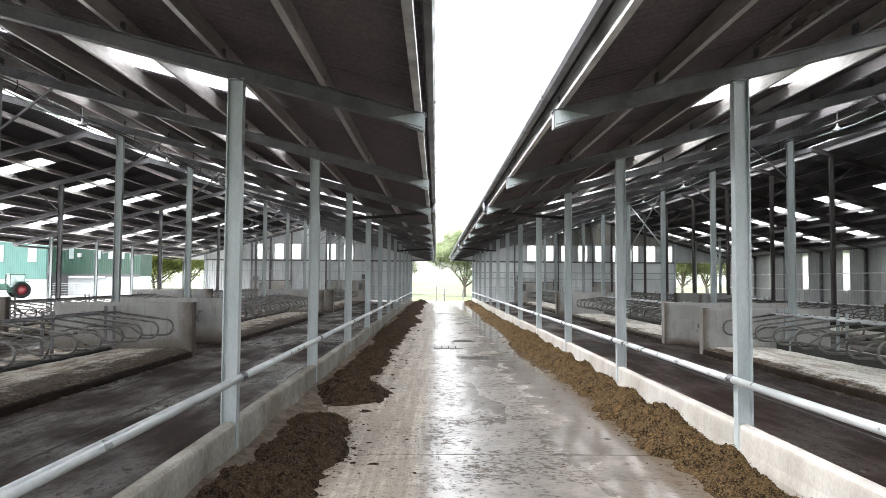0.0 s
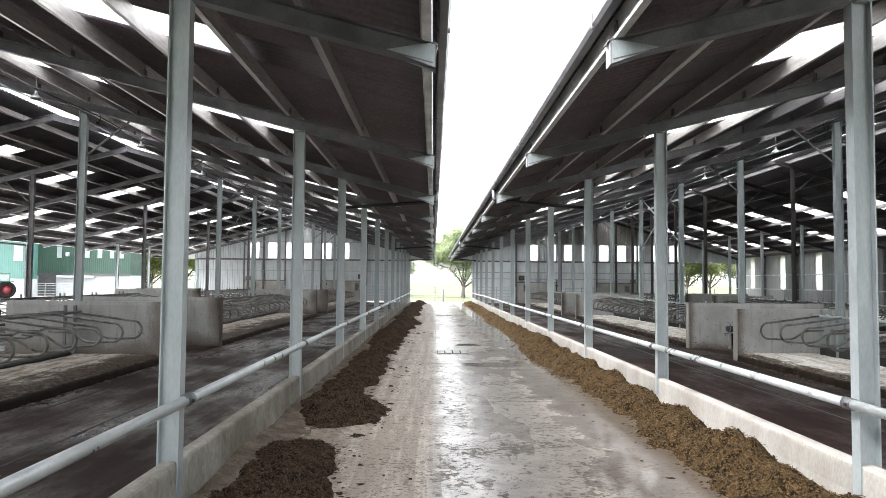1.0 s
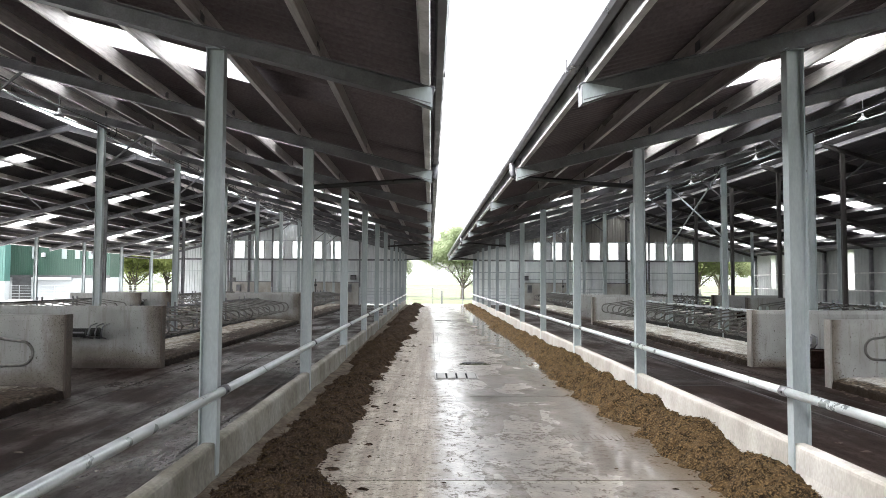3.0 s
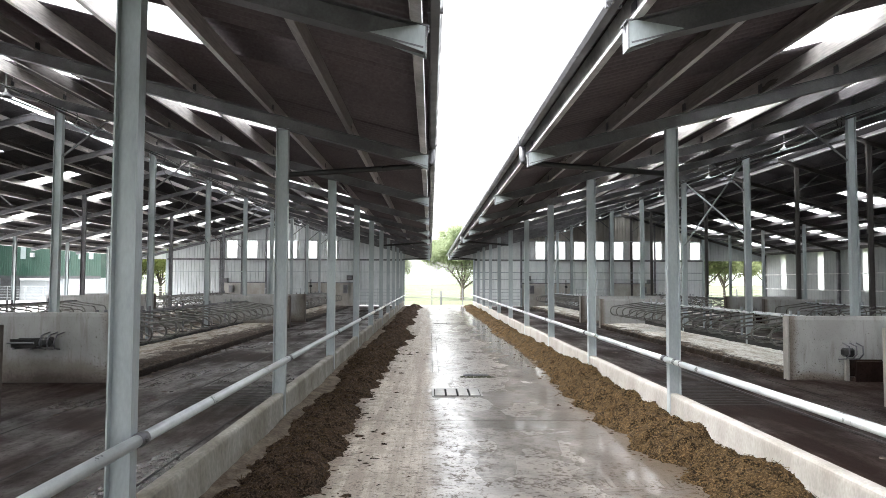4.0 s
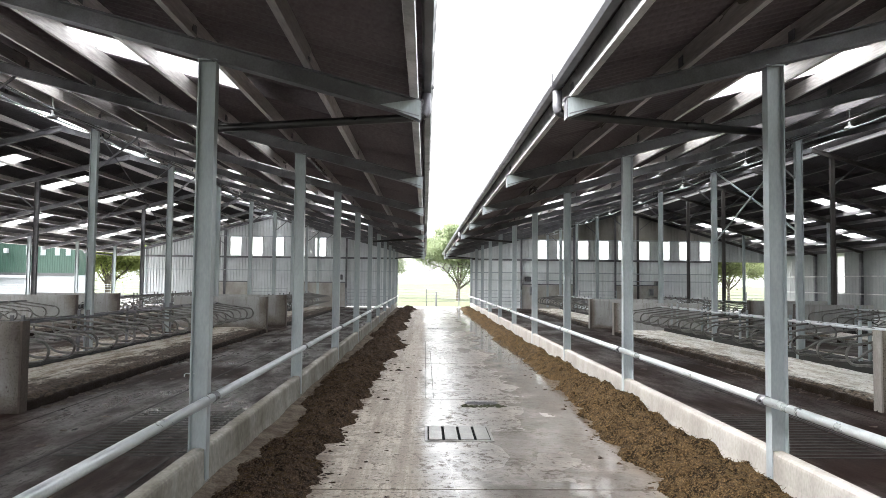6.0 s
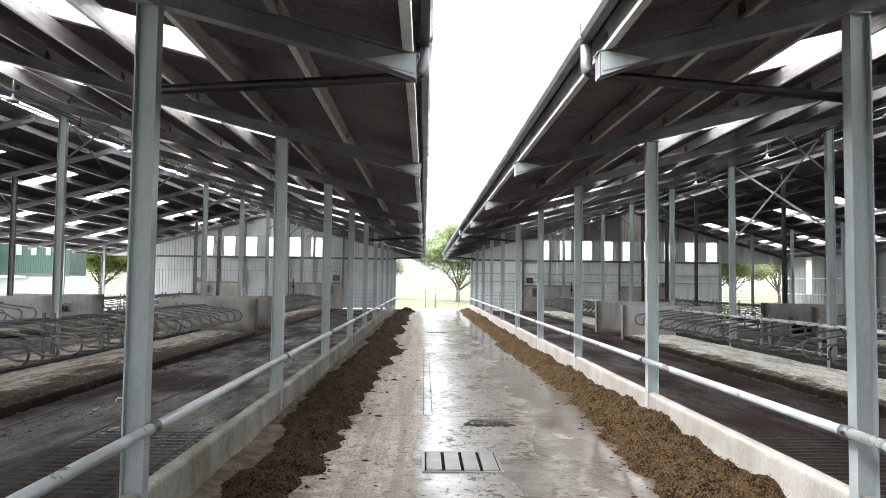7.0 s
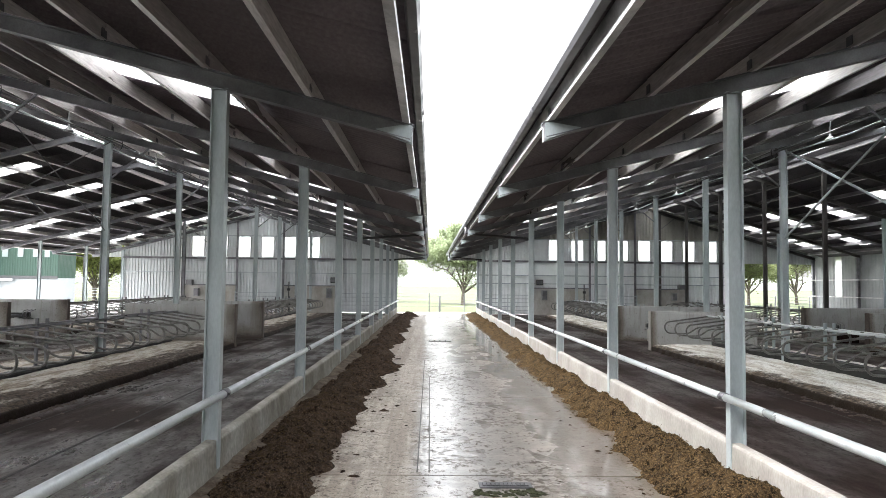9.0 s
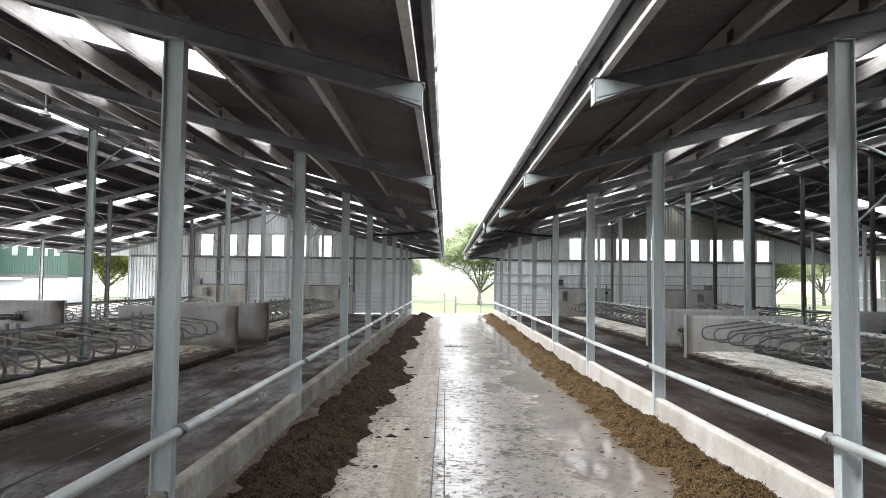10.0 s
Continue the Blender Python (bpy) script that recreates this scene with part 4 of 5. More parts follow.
DIV = divider_mesh()
PITCH = 0.815
rear = []
divider_label = "curved grey tube divider between two lying places"
for side, (s, x) in SIDES.items():
    set_side(side)
    y1, y2, y3, y4 = WALLS[side]
    for ba, bb in (BED_A, BED_B):
        for g0, g1 in ((YSTART + 0.3, y1 - 0.15), (y2 + 0.15, y3 - 0.15), (y4 + 0.15, BED_END)):
            n = int(round((g1 - g0 - 0.5) / PITCH))
            ys = [g1 - (0.3 if s > 0 else 0.15) - PITCH * i for i in range(n)] if g0 < 5 else [g0 + 0.45 + ((g1 - g0 - (0.55 if s > 0 else 0.75)) / n) * i for i in range(n + 1)]
            for front, turn in ((ba, 1), (bb, -1)):
                for y in ys:
                    if y < 1.0 or (ba > 8 and y > 36):
                        rear.append(pose(x + s * front, y, BED_Z + 0.03, 0, 0, 0 if s * turn > 0 else 180))
                        continue
                    ob = new("cubicle_divider", DIV)
                    ob.matrix_world = pose(x + s * front, y, BED_Z + 0.03, 0, 0, 0 if s * turn > 0 else 180)
                    tagged(ob, divider_label, "divider", "cubicle dividers")
                hx = x + s * (front + turn * 1.66)
                rail = thing("neck_rail", tube(bmesh.new(), [(hx, min(ys) - 0.4, BED_Z + 0.86), (hx, max(ys) + 0.4, BED_Z + 0.86)], 0.024, 8), "pipe" if s > 0 else "galv_dark", "galvanised neck rail over the cubicle dividers", "rail", "neck rails", smooth=True)
                ux = hx + s * turn * 0.07
                for j, y in enumerate(ys):
                    if j % 3 == 0:
                        part("upright", box(bmesh.new(), ux - 0.024, ux + 0.024, y + 0.03, y + 0.078, BED_Z - 0.02, BED_Z + 0.99), "galv" if s > 0 else "galv_dark", rail)


# dividers of the remotest lying places, joined
rv, rf = [], []
for m in rear:
    base = len(rv)
    rv += [m @ v.co for v in DIV.vertices]
    rf += [[base + i for i in p.vertices] for p in DIV.polygons]
tagged(new("cubicle_divider_rows", mesh("cubicle_divider_rows", rv, rf, "tube", True)), "rows of curved grey tube dividers in the remote beds", "divider", kind="stuff")


# ---- cladding ----
def clad(name, segs, place, normal, mat, label, pitch=0.19, depth=0.035):
    """Ribbed sheet: segs of (a0, a1, low, high) with low and high as functions; place(a, z) gives a point."""
    verts, faces = [], []
    for a0, a1, low, high in segs:
        n = max(1, int(round((a1 - a0) / pitch)))
        cols = []
        p = (a1 - a0) / n
        for i in range(n):
            for f, d in ((0, 0), (0.55, 0), (0.65, 1), (0.90, 1)):
                cols.append((a0 + (i + f) * p, d * depth))
        cols.append((a1, 0))
        base = len(verts)
        for a, d in cols:
            for back in (0, 0.012):
                for z in (low(a), high(a)):
                    verts.append(place(a, z) + normal * (d - back))
        for i in range(len(cols) - 1):
            q, r = base + 4 * i, base + 4 * i + 4
            faces += [(q, r, r + 1, q + 1), (q + 2, q + 3, r + 3, r + 2), (q + 1, r + 1, r + 3, q + 3), (q, q + 2, r + 2, r)]
        e = base + 4 * (len(cols) - 1)
        faces += [(base, base + 1, base + 3, base + 2), (e, e + 2, e + 3, e + 1)]
    return tagged(new(name, mesh(name, verts, faces, mat)), label, "wall", kind="structure")


def const(z):
    return lambda a: z


WIN = {"right": (7.49, 1.408, 9), "left": (-14.75, 1.428, 6)}
WZ0, WZ1, WW = 3.42, 4.67, 0.74
DADO = 1.63
for side, (s, x) in SIDES.items():
    set_side(side)
    roofline = lambda a: under(s * (a - x)) + RD + PH
    xa, xb = sorted((x + s * 0.0, x + s * ROW4))
    w0, pitch, n = WIN[side]
    wins = [(w0 + pitch * i, w0 + pitch * i + WW) for i in range(n)]
    segs, at = [], xa
    head = lambda a: min(WZ1, roofline(a))
    for a, b in wins:
        segs += [(at, a, const(3.36), head), (a, b, const(3.36), const(WZ0))]
        at = b
    segs.append((at, xb, const(3.36), head))
    yw = YEND + 0.10
    put = lambda a, z: Vector((a, yw, z))
    nrm = Vector((0, -1, 0))
    # right gable: shade put into the sheet colour, left gable in one tone
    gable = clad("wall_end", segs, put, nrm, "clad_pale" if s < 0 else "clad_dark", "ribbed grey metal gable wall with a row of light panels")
    tops = [(xa + (xb - xa) * i / 12, xa + (xb - xa) * (i + 1) / 12, const(WZ1), lambda a: max(WZ1 + 0.001, roofline(a))) for i in range(12)]
    # right sheets under the roof painted darker still, for their shade
    clad("wall_end_upper", tops, put, nrm, "clad_pale" if s < 0 else "clad_dull", "pale ribbed gable sheets under the roof" if s < 0 else "brown-grey ribbed gable sheets, darkened for the shade under the roof")
    # lower wall: sliding doors at the alleys, sheets on a concrete dado at the beds
    low = []
    slit = 0.05 if s < 0 else 0.02
    edges = [(0, 3.4, slit), (3.4, 7.0, DADO), (7.0, 9.85, slit), (9.85, 13.1, DADO), (13.1, ROW4, 0.06)]
    for a, b, z in edges:
        p0, p1 = sorted((x + s * a, x + s * b))
        low.append((p0 - 0.004, p1 + 0.004, const(z), const(3.36)))
        if z > 1:
            dd = thing("dado_wall", box(bmesh.new(), p0 + 0.05, p1 - 0.05, yw - 0.10, yw + 0.10, -0.2, DADO, 0.01), "wallcon", "stained concrete dado at the foot of the gable", "wall", kind="structure")
            part("coping_rail", box(bmesh.new(), p0 + 0.05, p1 - 0.05, yw - 0.13, yw - 0.02, DADO, DADO + 0.06), "galv_dark", dd)
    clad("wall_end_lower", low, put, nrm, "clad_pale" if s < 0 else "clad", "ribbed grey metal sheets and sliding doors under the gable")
    for z, h, name in ((3.32, 0.12, "door_track"), (2.44, 0.06, "sheeting_rail"), (1.93, 0.05, "sheeting_rail"), (WZ1 + 0.05, 0.05, "sheeting_rail")):
        if s < 0 and z < 2.0:
            continue
        thing(name, box(bmesh.new(), xa + 0.02, xb - 0.02, yw - 0.13, yw - 0.05, z - h / 2, z + h / 2), "galv_dark" if h > 0.1 else "galv", "horizontal steel rail across the gable wall", "rail", kind="structure")
    for u in (3.4, 7.0, 9.85, 13.1):
        if abs(u - 0) > 0.1:
            top = under(u) + 0.05
            thing("gable_post", box(bmesh.new(), x + s * u - 0.06, x + s * u + 0.06, yw - 0.22, yw - 0.135, 0, top), "galv_dark", "dark steel post against the gable wall", "post", "gable posts", kind="structure")
    for a, b in wins:
        wob = empty("window_1", "bright white translucent panel in the gable", "window", kind="structure")
        part("pane", box(bmesh.new(), a, b, yw - 0.004, yw + 0.004, WZ0, WZ1), "sky_sheet", wob, "white translucent sheet")
        fr = bmesh.new()
        box(fr, a - 0.03, a, yw - 0.05, yw + 0.03, WZ0, WZ1)
        box(fr, b, b + 0.03, yw - 0.05, yw + 0.03, WZ0, WZ1)
        part("window_frame", fr, "galv_dark", wob)
    # infill under the overhang at the passage end
    p0, p1 = sorted((x, x + s * TIP))
    clad("overhang_infill", [(p0, p1, const(3.42), lambda a: max(3.43, under(s * (a - x)) + RD + PH))], put, nrm, "clad", "small ribbed infill under the eaves")
    thing("lintel", box(bmesh.new(), p0, p1, yw - 0.10, yw + 0.04, 3.34, 3.42), "galv_dark", "steel lintel over the passage end", "beam", kind="structure")
    # outer open bay: sheet hanging from the roof only
    p0, p1 = sorted((x + s * (ROW4 + 0.1), x + s * FAR))
    clad("eave_infill", [(p0, p1, const(3.32), lambda a: max(3.42, under(s * (a - x)) + RD + PH))], put, nrm, "clad" if s < 0 else "clad_side", "small ribbed infill under the eaves")

# ---- wind bracing ----
for side, (s, x) in SIDES.items():
    set_side(side)
    for k in (4,):
        zt, zb = under(ROW2) - 0.12, 3.0
        cx = x + s * (ROW2 - 0.02)
        br = empty("cross_brace", "crossed galvanised braces between two columns", "brace")
        for z0, z1, dx in ((zt, zb, 0.0), (zb, zt, 0.055)):
            bm = bmesh.new()
            prism(bm, (cx + dx, bay(k) + 0.06, z0), (cx + dx, bay(k + 1) - 0.06, z1), rect(0.03, 0.04) if s > 0 else rect(0.014, 0.018))
            part("brace_bar", bm, "galv" if s > 0 else "galv_dark", br)

# ---- hanging lamps ----
def lamp_at(x, y, z_roof, z):
    e = empty("pendant_lamp", "small grey bell-shaped lamp hanging on a rod", "lamp", "pendant lamps", at=pose(x, y, z))
    part("rod", tube(bmesh.new(), [(0, 0, 0.12), (0, 0, z_roof - z)], 0.012, 6), "lamp", e)
    part("shade", lathe(bmesh.new(), [(0.02, 0.14), (0.025, 0.08), (0.045, 0.06), (0.10, 0.01), (0.105, -0.015), (0.095, -0.015), (0.04, 0.05)]), "lamp", e, smooth=True)
    return e


for side, (s, x) in SIDES.items():
    set_side(side)
    for k in range(FIRST, LAST):
        u = 5.4
        lamp_at(x + s * u, bay(k) + 2.9, under(u) + RD + 0.05, under(u) - 0.22)


# ---- free-standing sheeted wall beyond the outer columns ----
WX = 24.2
set_side("right")
wall = []
for k in range(FIRST, LAST):
    y0, y1 = bay(k), bay(k + 1)
    mid = (y0 + y1) / 2 - 0.2
    wall += [(y0, mid - 0.32, const(0.0), const(3.74)), (mid + 0.32, y1, const(0.0), const(3.74)), (mid - 0.32, mid + 0.32, const(0.0), const(1.3))]
clad("wall_far_side", wall, lambda a, z: Vector((WX + 0.12, a, z)), Vector((-1, 0, 0)), "clad_side", "grey sheeted wall with upright light strips", 0.3, 0.012)
for k in range(FIRST, LAST + 1):
    thing("wall_post", box(bmesh.new(), WX - 0.10, WX + 0.07, bay(k) - 0.07, bay(k) + 0.07, -0.1, under(WX - 3.02) - 0.002), "galv_dark", "dark steel post of the sheeted wall", "post", "wall posts")
    if k < LAST:
        mid = bay(k) + BAY / 2 - 0.2
        pn = tagged(new("light_strip", finish(box(bmesh.new(), WX + 0.10, WX + 0.11, mid - 0.33, mid + 0.33, 1.28, 3.73), "light_strip", "sky_sheet")), "white translucent strip in the sheeted wall", "window", "wall light strips", "structure")
for z in (1.34, 2.33):
    thing("wall_rail", box(bmesh.new(), WX - 0.155, WX - 0.095, bay(FIRST), bay(LAST), z - 0.03, z + 0.03), "purlin_white", "pale horizontal rail of the sheeted wall", "rail", kind="structure")

# ---- feed heaps along the kerbs ----
def dress(surface, picks, mat, seed):
    """Clumps and loose strands lying on a heap."""
    rd = random.Random(int(seed * 10))
    verts, faces = [], []
    ball = bmesh.new()
    bmesh.ops.create_icosphere(ball, subdivisions=1, radius=1)
    bv, bf = [v.co.copy() for v in ball.verts], [[v.index for v in f.verts] for f in ball.faces]
    ball.free()
    for i in range(8000):
        c = Vector(surface[rd.choice(picks)])
        r = 0.006 + 0.012 * rd.random() if i > 2200 else 0.014 + 0.022 * rd.random() ** 2
        c.z -= 0.35 * r
        base = len(verts)
        turn = Euler((rd.uniform(0, 6), rd.uniform(0, 6), rd.uniform(0, 6))).to_matrix() @ Matrix.Diagonal((rd.uniform(0.8, 1.5), rd.uniform(0.7, 1.1), rd.uniform(0.6, 0.9)))
        verts += [c + turn @ (v * (r * rd.uniform(0.75, 1.2))) for v in bv]
        faces += [[base + q for q in f] for f in bf]
    tagged(new("silage_clumps", mesh("silage_clumps", verts, faces, mat, True)), "small clumps of silage lying on the heap", "feed", kind="stuff")
    verts, faces = [], []
    for i in range(7000):
        c = Vector(surface[rd.choice(picks)]) + Vector((0, 0, rd.uniform(0.0, 0.012)))
        d = Vector((rd.gauss(0, 1), rd.gauss(0, 1), rd.gauss(0, 0.35))).normalized() * rd.uniform(0.012, 0.045)
        side = d.cross(Vector((0, 0, 1))).normalized() * rd.uniform(0.0015, 0.0035)
        up = Vector((0, 0, 0.003))
        base = len(verts)
        verts += [c - d - side, c - d + side, c - d + up, c + d - side, c + d + side, c + d + up]
        faces += [(base, base + 3, base + 5, base + 2), (base + 1, base + 2, base + 5, base + 4), (base, base + 1, base + 4, base + 3), (base, base + 2, base + 1), (base + 3, base + 4, base + 5)]
    tagged(new("silage_strands", mesh("silage_strands", verts, faces, "straw")), "short pale strands in the silage", "feed", kind="stuff")


def heap(name, x_wall, s, y_a, y_b, mat, label, seed, spacing, centre, half, tall, loose, fixed=(), peaks=()):
    """A long row of tipped lumps of silage along a kerb; s points from the kerb into the passage."""
    rd = random.Random(int(seed * 100))
    lumps, y = [], y_a
    while y < y_b:
        size = rd.uniform(0.55, 1.4) if loose > 0.08 else rd.uniform(0.8, 1.2)
        lumps.append((y, centre + rd.gauss(0, loose), half * rd.uniform(0.8, 1.2) * size ** 0.3, spacing * rd.uniform(0.5, 0.85), tall * size))
        y += spacing * rd.uniform(0.55, 1.15)
    if fixed:
        lumps = [q for q in lumps if not 5.4 < q[0] < 24.0] + list(fixed)
    lumps += peaks
    ys, y = [], y_a
    while y < y_b:
        ys.append(y)
        y += 0.022 if 1 < y < 24 else 0.06
    nx, verts, faces = 60, [], []
    for y in ys:
        near = [q for q in lumps if abs(q[0] - y) < 2.2 * spacing]
        for i in range(nx + 1):
            d = 0.012 + 1.42 * i / nx
            p = Vector((d, y, seed))
            wy = y + 0.14 * noise.noise(p * 2.3) + 0.05 * noise.noise(p * 7.0)
            wd = d + 0.10 * noise.noise(p * 2.7 + Vector((9, 4, 1))) + 0.05 * noise.noise(p * 8.0 + Vector((1, 4, 7)))
            body = 0.0
            for ly, ld, lx, lh, lz in near:
                q = ((wd - ld) / lx) ** 2 + ((wy - ly) / lh) ** 2
                if q < 1.6:
                    body = max(body, lz * (1 - q / 1.6) ** 0.95) + 0.25 * min(body, lz * (1 - q / 1.6))
            body *= min(1.0, 0.45 + d / 0.22)
            c0 = abs(noise.noise(p * 3.1 + Vector((5, 2, 8)))) - 0.2
            z = body * (1 + 0.55 * c0) - 0.016
            if body > 0.004:
                d1 = noise.voronoi(p * 6.5 + 0.4 * noise.noise_vector(p * 9.0))[0][0]
                d2 = noise.voronoi(p * 15.0 + 0.3 * noise.noise_vector(p * 21.0))[0][0]
                z += min(1.0, body * 9) * (0.075 * (0.22 - d1 * d1) + 0.030 * (0.2 - d2 * d2) + 0.012 * noise.noise(p * 34.0))
            if i == nx:
                z = -0.03
            verts.append((x_wall + s * d, y, z))
    w = nx + 1
    for j in range(len(ys) - 1):
        for i in range(nx):
            q = j * w + i
            if max(verts[q][2], verts[q + 1][2], verts[q + w][2], verts[q + w + 1][2]) > -0.008:
                faces.append((q, q + 1, q + w + 1, q + w))
    dress(verts, [i for i in range(len(verts)) if verts[i][2] > 0.012 and 1 < verts[i][1] < 30], mat, seed)
    fringe = [i for i in range(len(verts)) if -0.006 < verts[i][2] < 0.012 and 1 < verts[i][1] < 26 and i % w > 12]
    bits = []
    for q in range(900):
        v = verts[rd.choice(fringe)]
        bits.append((v[0] + s * abs(rd.gauss(0, 0.05)), v[1] + rd.gauss(0, 0.04), 0.004 + 0.014 * rd.random() ** 2))
    clods("loose_silage", bits, mat, "loose crumbs of silage beside the heap")
    return tagged(new(name, mesh(name, verts, faces, mat, True)), label, "feed", kind="stuff")


def clods(name, spots, mat, label):
    verts, faces = [], []
    rnd = random.Random(5)
    for x, y, r in spots:
        base = len(verts)
        nr, wide = 7, rnd.uniform(0.5, 1.7)
        for lvl, (rr, zz) in enumerate(((1.0, 0.0), (0.85, 0.35), (0.4, 0.62))):
            for j in range(nr):
                a = 2 * math.pi * j / nr + lvl
                q = r * rr * (0.45 + 1.0 * rnd.random())
                verts.append((x + wide * q * math.cos(a), y + q * 0.9 * math.sin(a), max(0.001, 0.7 * r * zz * (0.6 + 0.6 * rnd.random()) if lvl else 0.001)))
        verts.append((x, y, r * 0.42))
        for lvl in (0, 1):
            for j in range(nr):
                faces.append((base + lvl * nr + j, base + lvl * nr + (j + 1) % nr, base + (lvl + 1) * nr + (j + 1) % nr, base + (lvl + 1) * nr + j))
        for j in range(nr):
            faces.append((base + 2 * nr + j, base + 2 * nr + (j + 1) % nr, base + 3 * nr))
    return tagged(new(name, mesh(name, verts, faces, mat)), label, "crumbs", kind="stuff")


heap("feed_heap", XR - 0.085, -1, -3, YEND - 1.0, "feed_r", "long heap of brown chopped silage along the kerb", 3.7, 0.48, 0.34, 0.30, 0.185, 0.05,
     peaks=((7.0, 0.40, 0.33, 0.45, 0.24), (7.75, 0.34, 0.34, 0.48, 0.285), (9.3, 0.34, 0.34, 0.5, 0.25), (10.6, 0.36, 0.32, 0.55, 0.24),
            (12.2, 0.34, 0.33, 0.5, 0.25), (14.0, 0.41, 0.37, 0.6, 0.24), (15.3, 0.44, 0.40, 0.7, 0.21), (16.6, 0.46, 0.41, 0.65, 0.24), (17.7, 0.47, 0.42, 0.7, 0.22), (18.7, 0.43, 0.39, 0.6, 0.25), (19.8, 0.38, 0.35, 0.6, 0.22), (20.8, 0.32, 0.29, 0.55, 0.23), (23.2, 0.28, 0.26, 0.55, 0.24)))
heap("feed_heap", XL + 0.085, 1, -3, YEND - 1.0, "feed_l", "long row of dark brown silage lumps along the kerb", 8.2, 0.90, 0.61, 0.35, 0.18, 0.12,
     ((5.6, 0.55, 0.36, 0.7, 0.17), (6.7, 0.60, 0.38, 0.75, 0.23), (7.7, 0.55, 0.34, 0.8, 0.19), (10.15, 0.68, 0.46, 0.66, 0.26), (10.75, 0.5, 0.42, 0.6, 0.2), (11.9, 0.42, 0.31, 0.7, 0.17),
      (13.0, 0.52, 0.34, 0.7, 0.18), (14.0, 0.55, 0.34, 0.7, 0.17), (15.0, 0.50, 0.36, 0.6, 0.17), (15.9, 0.48, 0.34, 0.55, 0.16), (16.75, 0.44, 0.27, 0.5, 0.14), (17.5, 0.60, 0.28, 0.42, 0.15),
      (18.4, 0.58, 0.31, 0.6, 0.17), (19.4, 0.52, 0.38, 0.65, 0.19), (20.4, 0.50, 0.40, 0.7, 0.20), (21.3, 0.50, 0.40, 0.6, 0.22), (22.3, 0.50, 0.42, 0.7, 0.23), (23.4, 0.52, 0.42, 0.7, 0.20)))

# trodden residue that has built up against the kerb behind the dark heap
nx, ny = 14, 560
verts, faces = [], []
for j in range(ny + 1):
    yy = -3 + (YEND + 2) * j / ny
    for i in range(nx + 1):
        d = 0.03 + 0.62 * i / nx
        lift = 0.105 * max(0.0, 1 - d / 0.62) ** 1.3 * (0.85 + 0.5 * noise.noise((yy * 0.8, 1, 2)))
        verts.append((XL + 0.06 + d, yy, lift + 0.012 * noise.noise((d * 9, yy * 6, 3.0)) + 0.010 * noise.noise((d * 25, yy * 22, 3.0)) - 0.012))
for j in range(ny):
    for i in range(nx):
        q = j * (nx + 1) + i
        faces.append((q, q + 1, q + nx + 2, q + nx + 1))
tagged(new("feed_residue", mesh("feed_residue", verts, faces, "residue", True)), "grey-brown trodden feed dust against the kerb", "residue", kind="stuff")

rnd = random.Random(11)
spots = []
for i in range(260):
    y = rnd.uniform(2, 40)
    q = rnd.random()
    if q < 0.55:
        spots.append((XL + 0.95 + abs(rnd.gauss(0, 0.35)), y, rnd.uniform(0.008, 0.03)))
    elif q < 0.8:
        spots.append((XR - 0.95 - abs(rnd.gauss(0, 0.16)), y, rnd.uniform(0.008, 0.03)))
    else:
        spots.append((rnd.uniform(-1.0, 1.8), y, rnd.uniform(0.006, 0.02)))
for i in range(120):
    spots.append((XL + 0.9 + rnd.uniform(0, 0.35) + abs(rnd.gauss(0, 0.2)), rnd.uniform(2, 34), 0.012 + 0.045 * rnd.random() ** 2.5))
clods("silage_crumbs", spots, "feed_l", "loose dark silage crumbs on the passage floor")
spots = []
for i in range(160):
    side = rnd.choice(("left", "right"))
    s, x = SIDES[side]
    spots.append((x + s * rnd.uniform(0.3, 3.2), rnd.uniform(3, 40), rnd.uniform(0.015, 0.05)))
for side, (s, x) in SIDES.items():
    for i in range(520):
        y = rnd.uniform(4, 32)
        if not WALLS[side][0] - 0.4 < y < WALLS[side][1] + 0.3:
            spots.append((x + s * (BED_A[0] - 0.02 - abs(rnd.gauss(0, 0.09))), y, 0.012 + 0.045 * rnd.random() ** 2))
clods("dung_pats", spots, "dung", "small dark dung clods on the alley floor")

# ---- drains in the passage ----
def drain(x0, x1, y0, y1, n, label, mat="grate"):
    e = empty("floor_drain", label, "drain")
    f = bmesh.new()
    t = 0.03
    box(f, x0, x1, y0, y0 + t, -0.05, 0.012)
    box(f, x0, x1, y1 - t, y1, -0.05, 0.012)
    box(f, x0, x0 + t, y0 + t, y1 - t, -0.05, 0.012)
    box(f, x1 - t, x1, y0 + t, y1 - t, -0.05, 0.012)
    part("frame", f, mat, e, "steel drain frame")
    part("pit", box(bmesh.new(), x0 + t, x1 - t, y0 + t, y1 - t, -0.02, 0.0055), "tyre", e, "dark pit")
    step = (x1 - x0 - 2 * t) / n
    for i in range(n):
        part("slat", box(bmesh.new(), x0 + t + step * (i + 0.09), x0 + t + step * (i + 0.91), y0 + t, y1 - t, 0.006, 0.024, 0.002), mat, e)
    return e


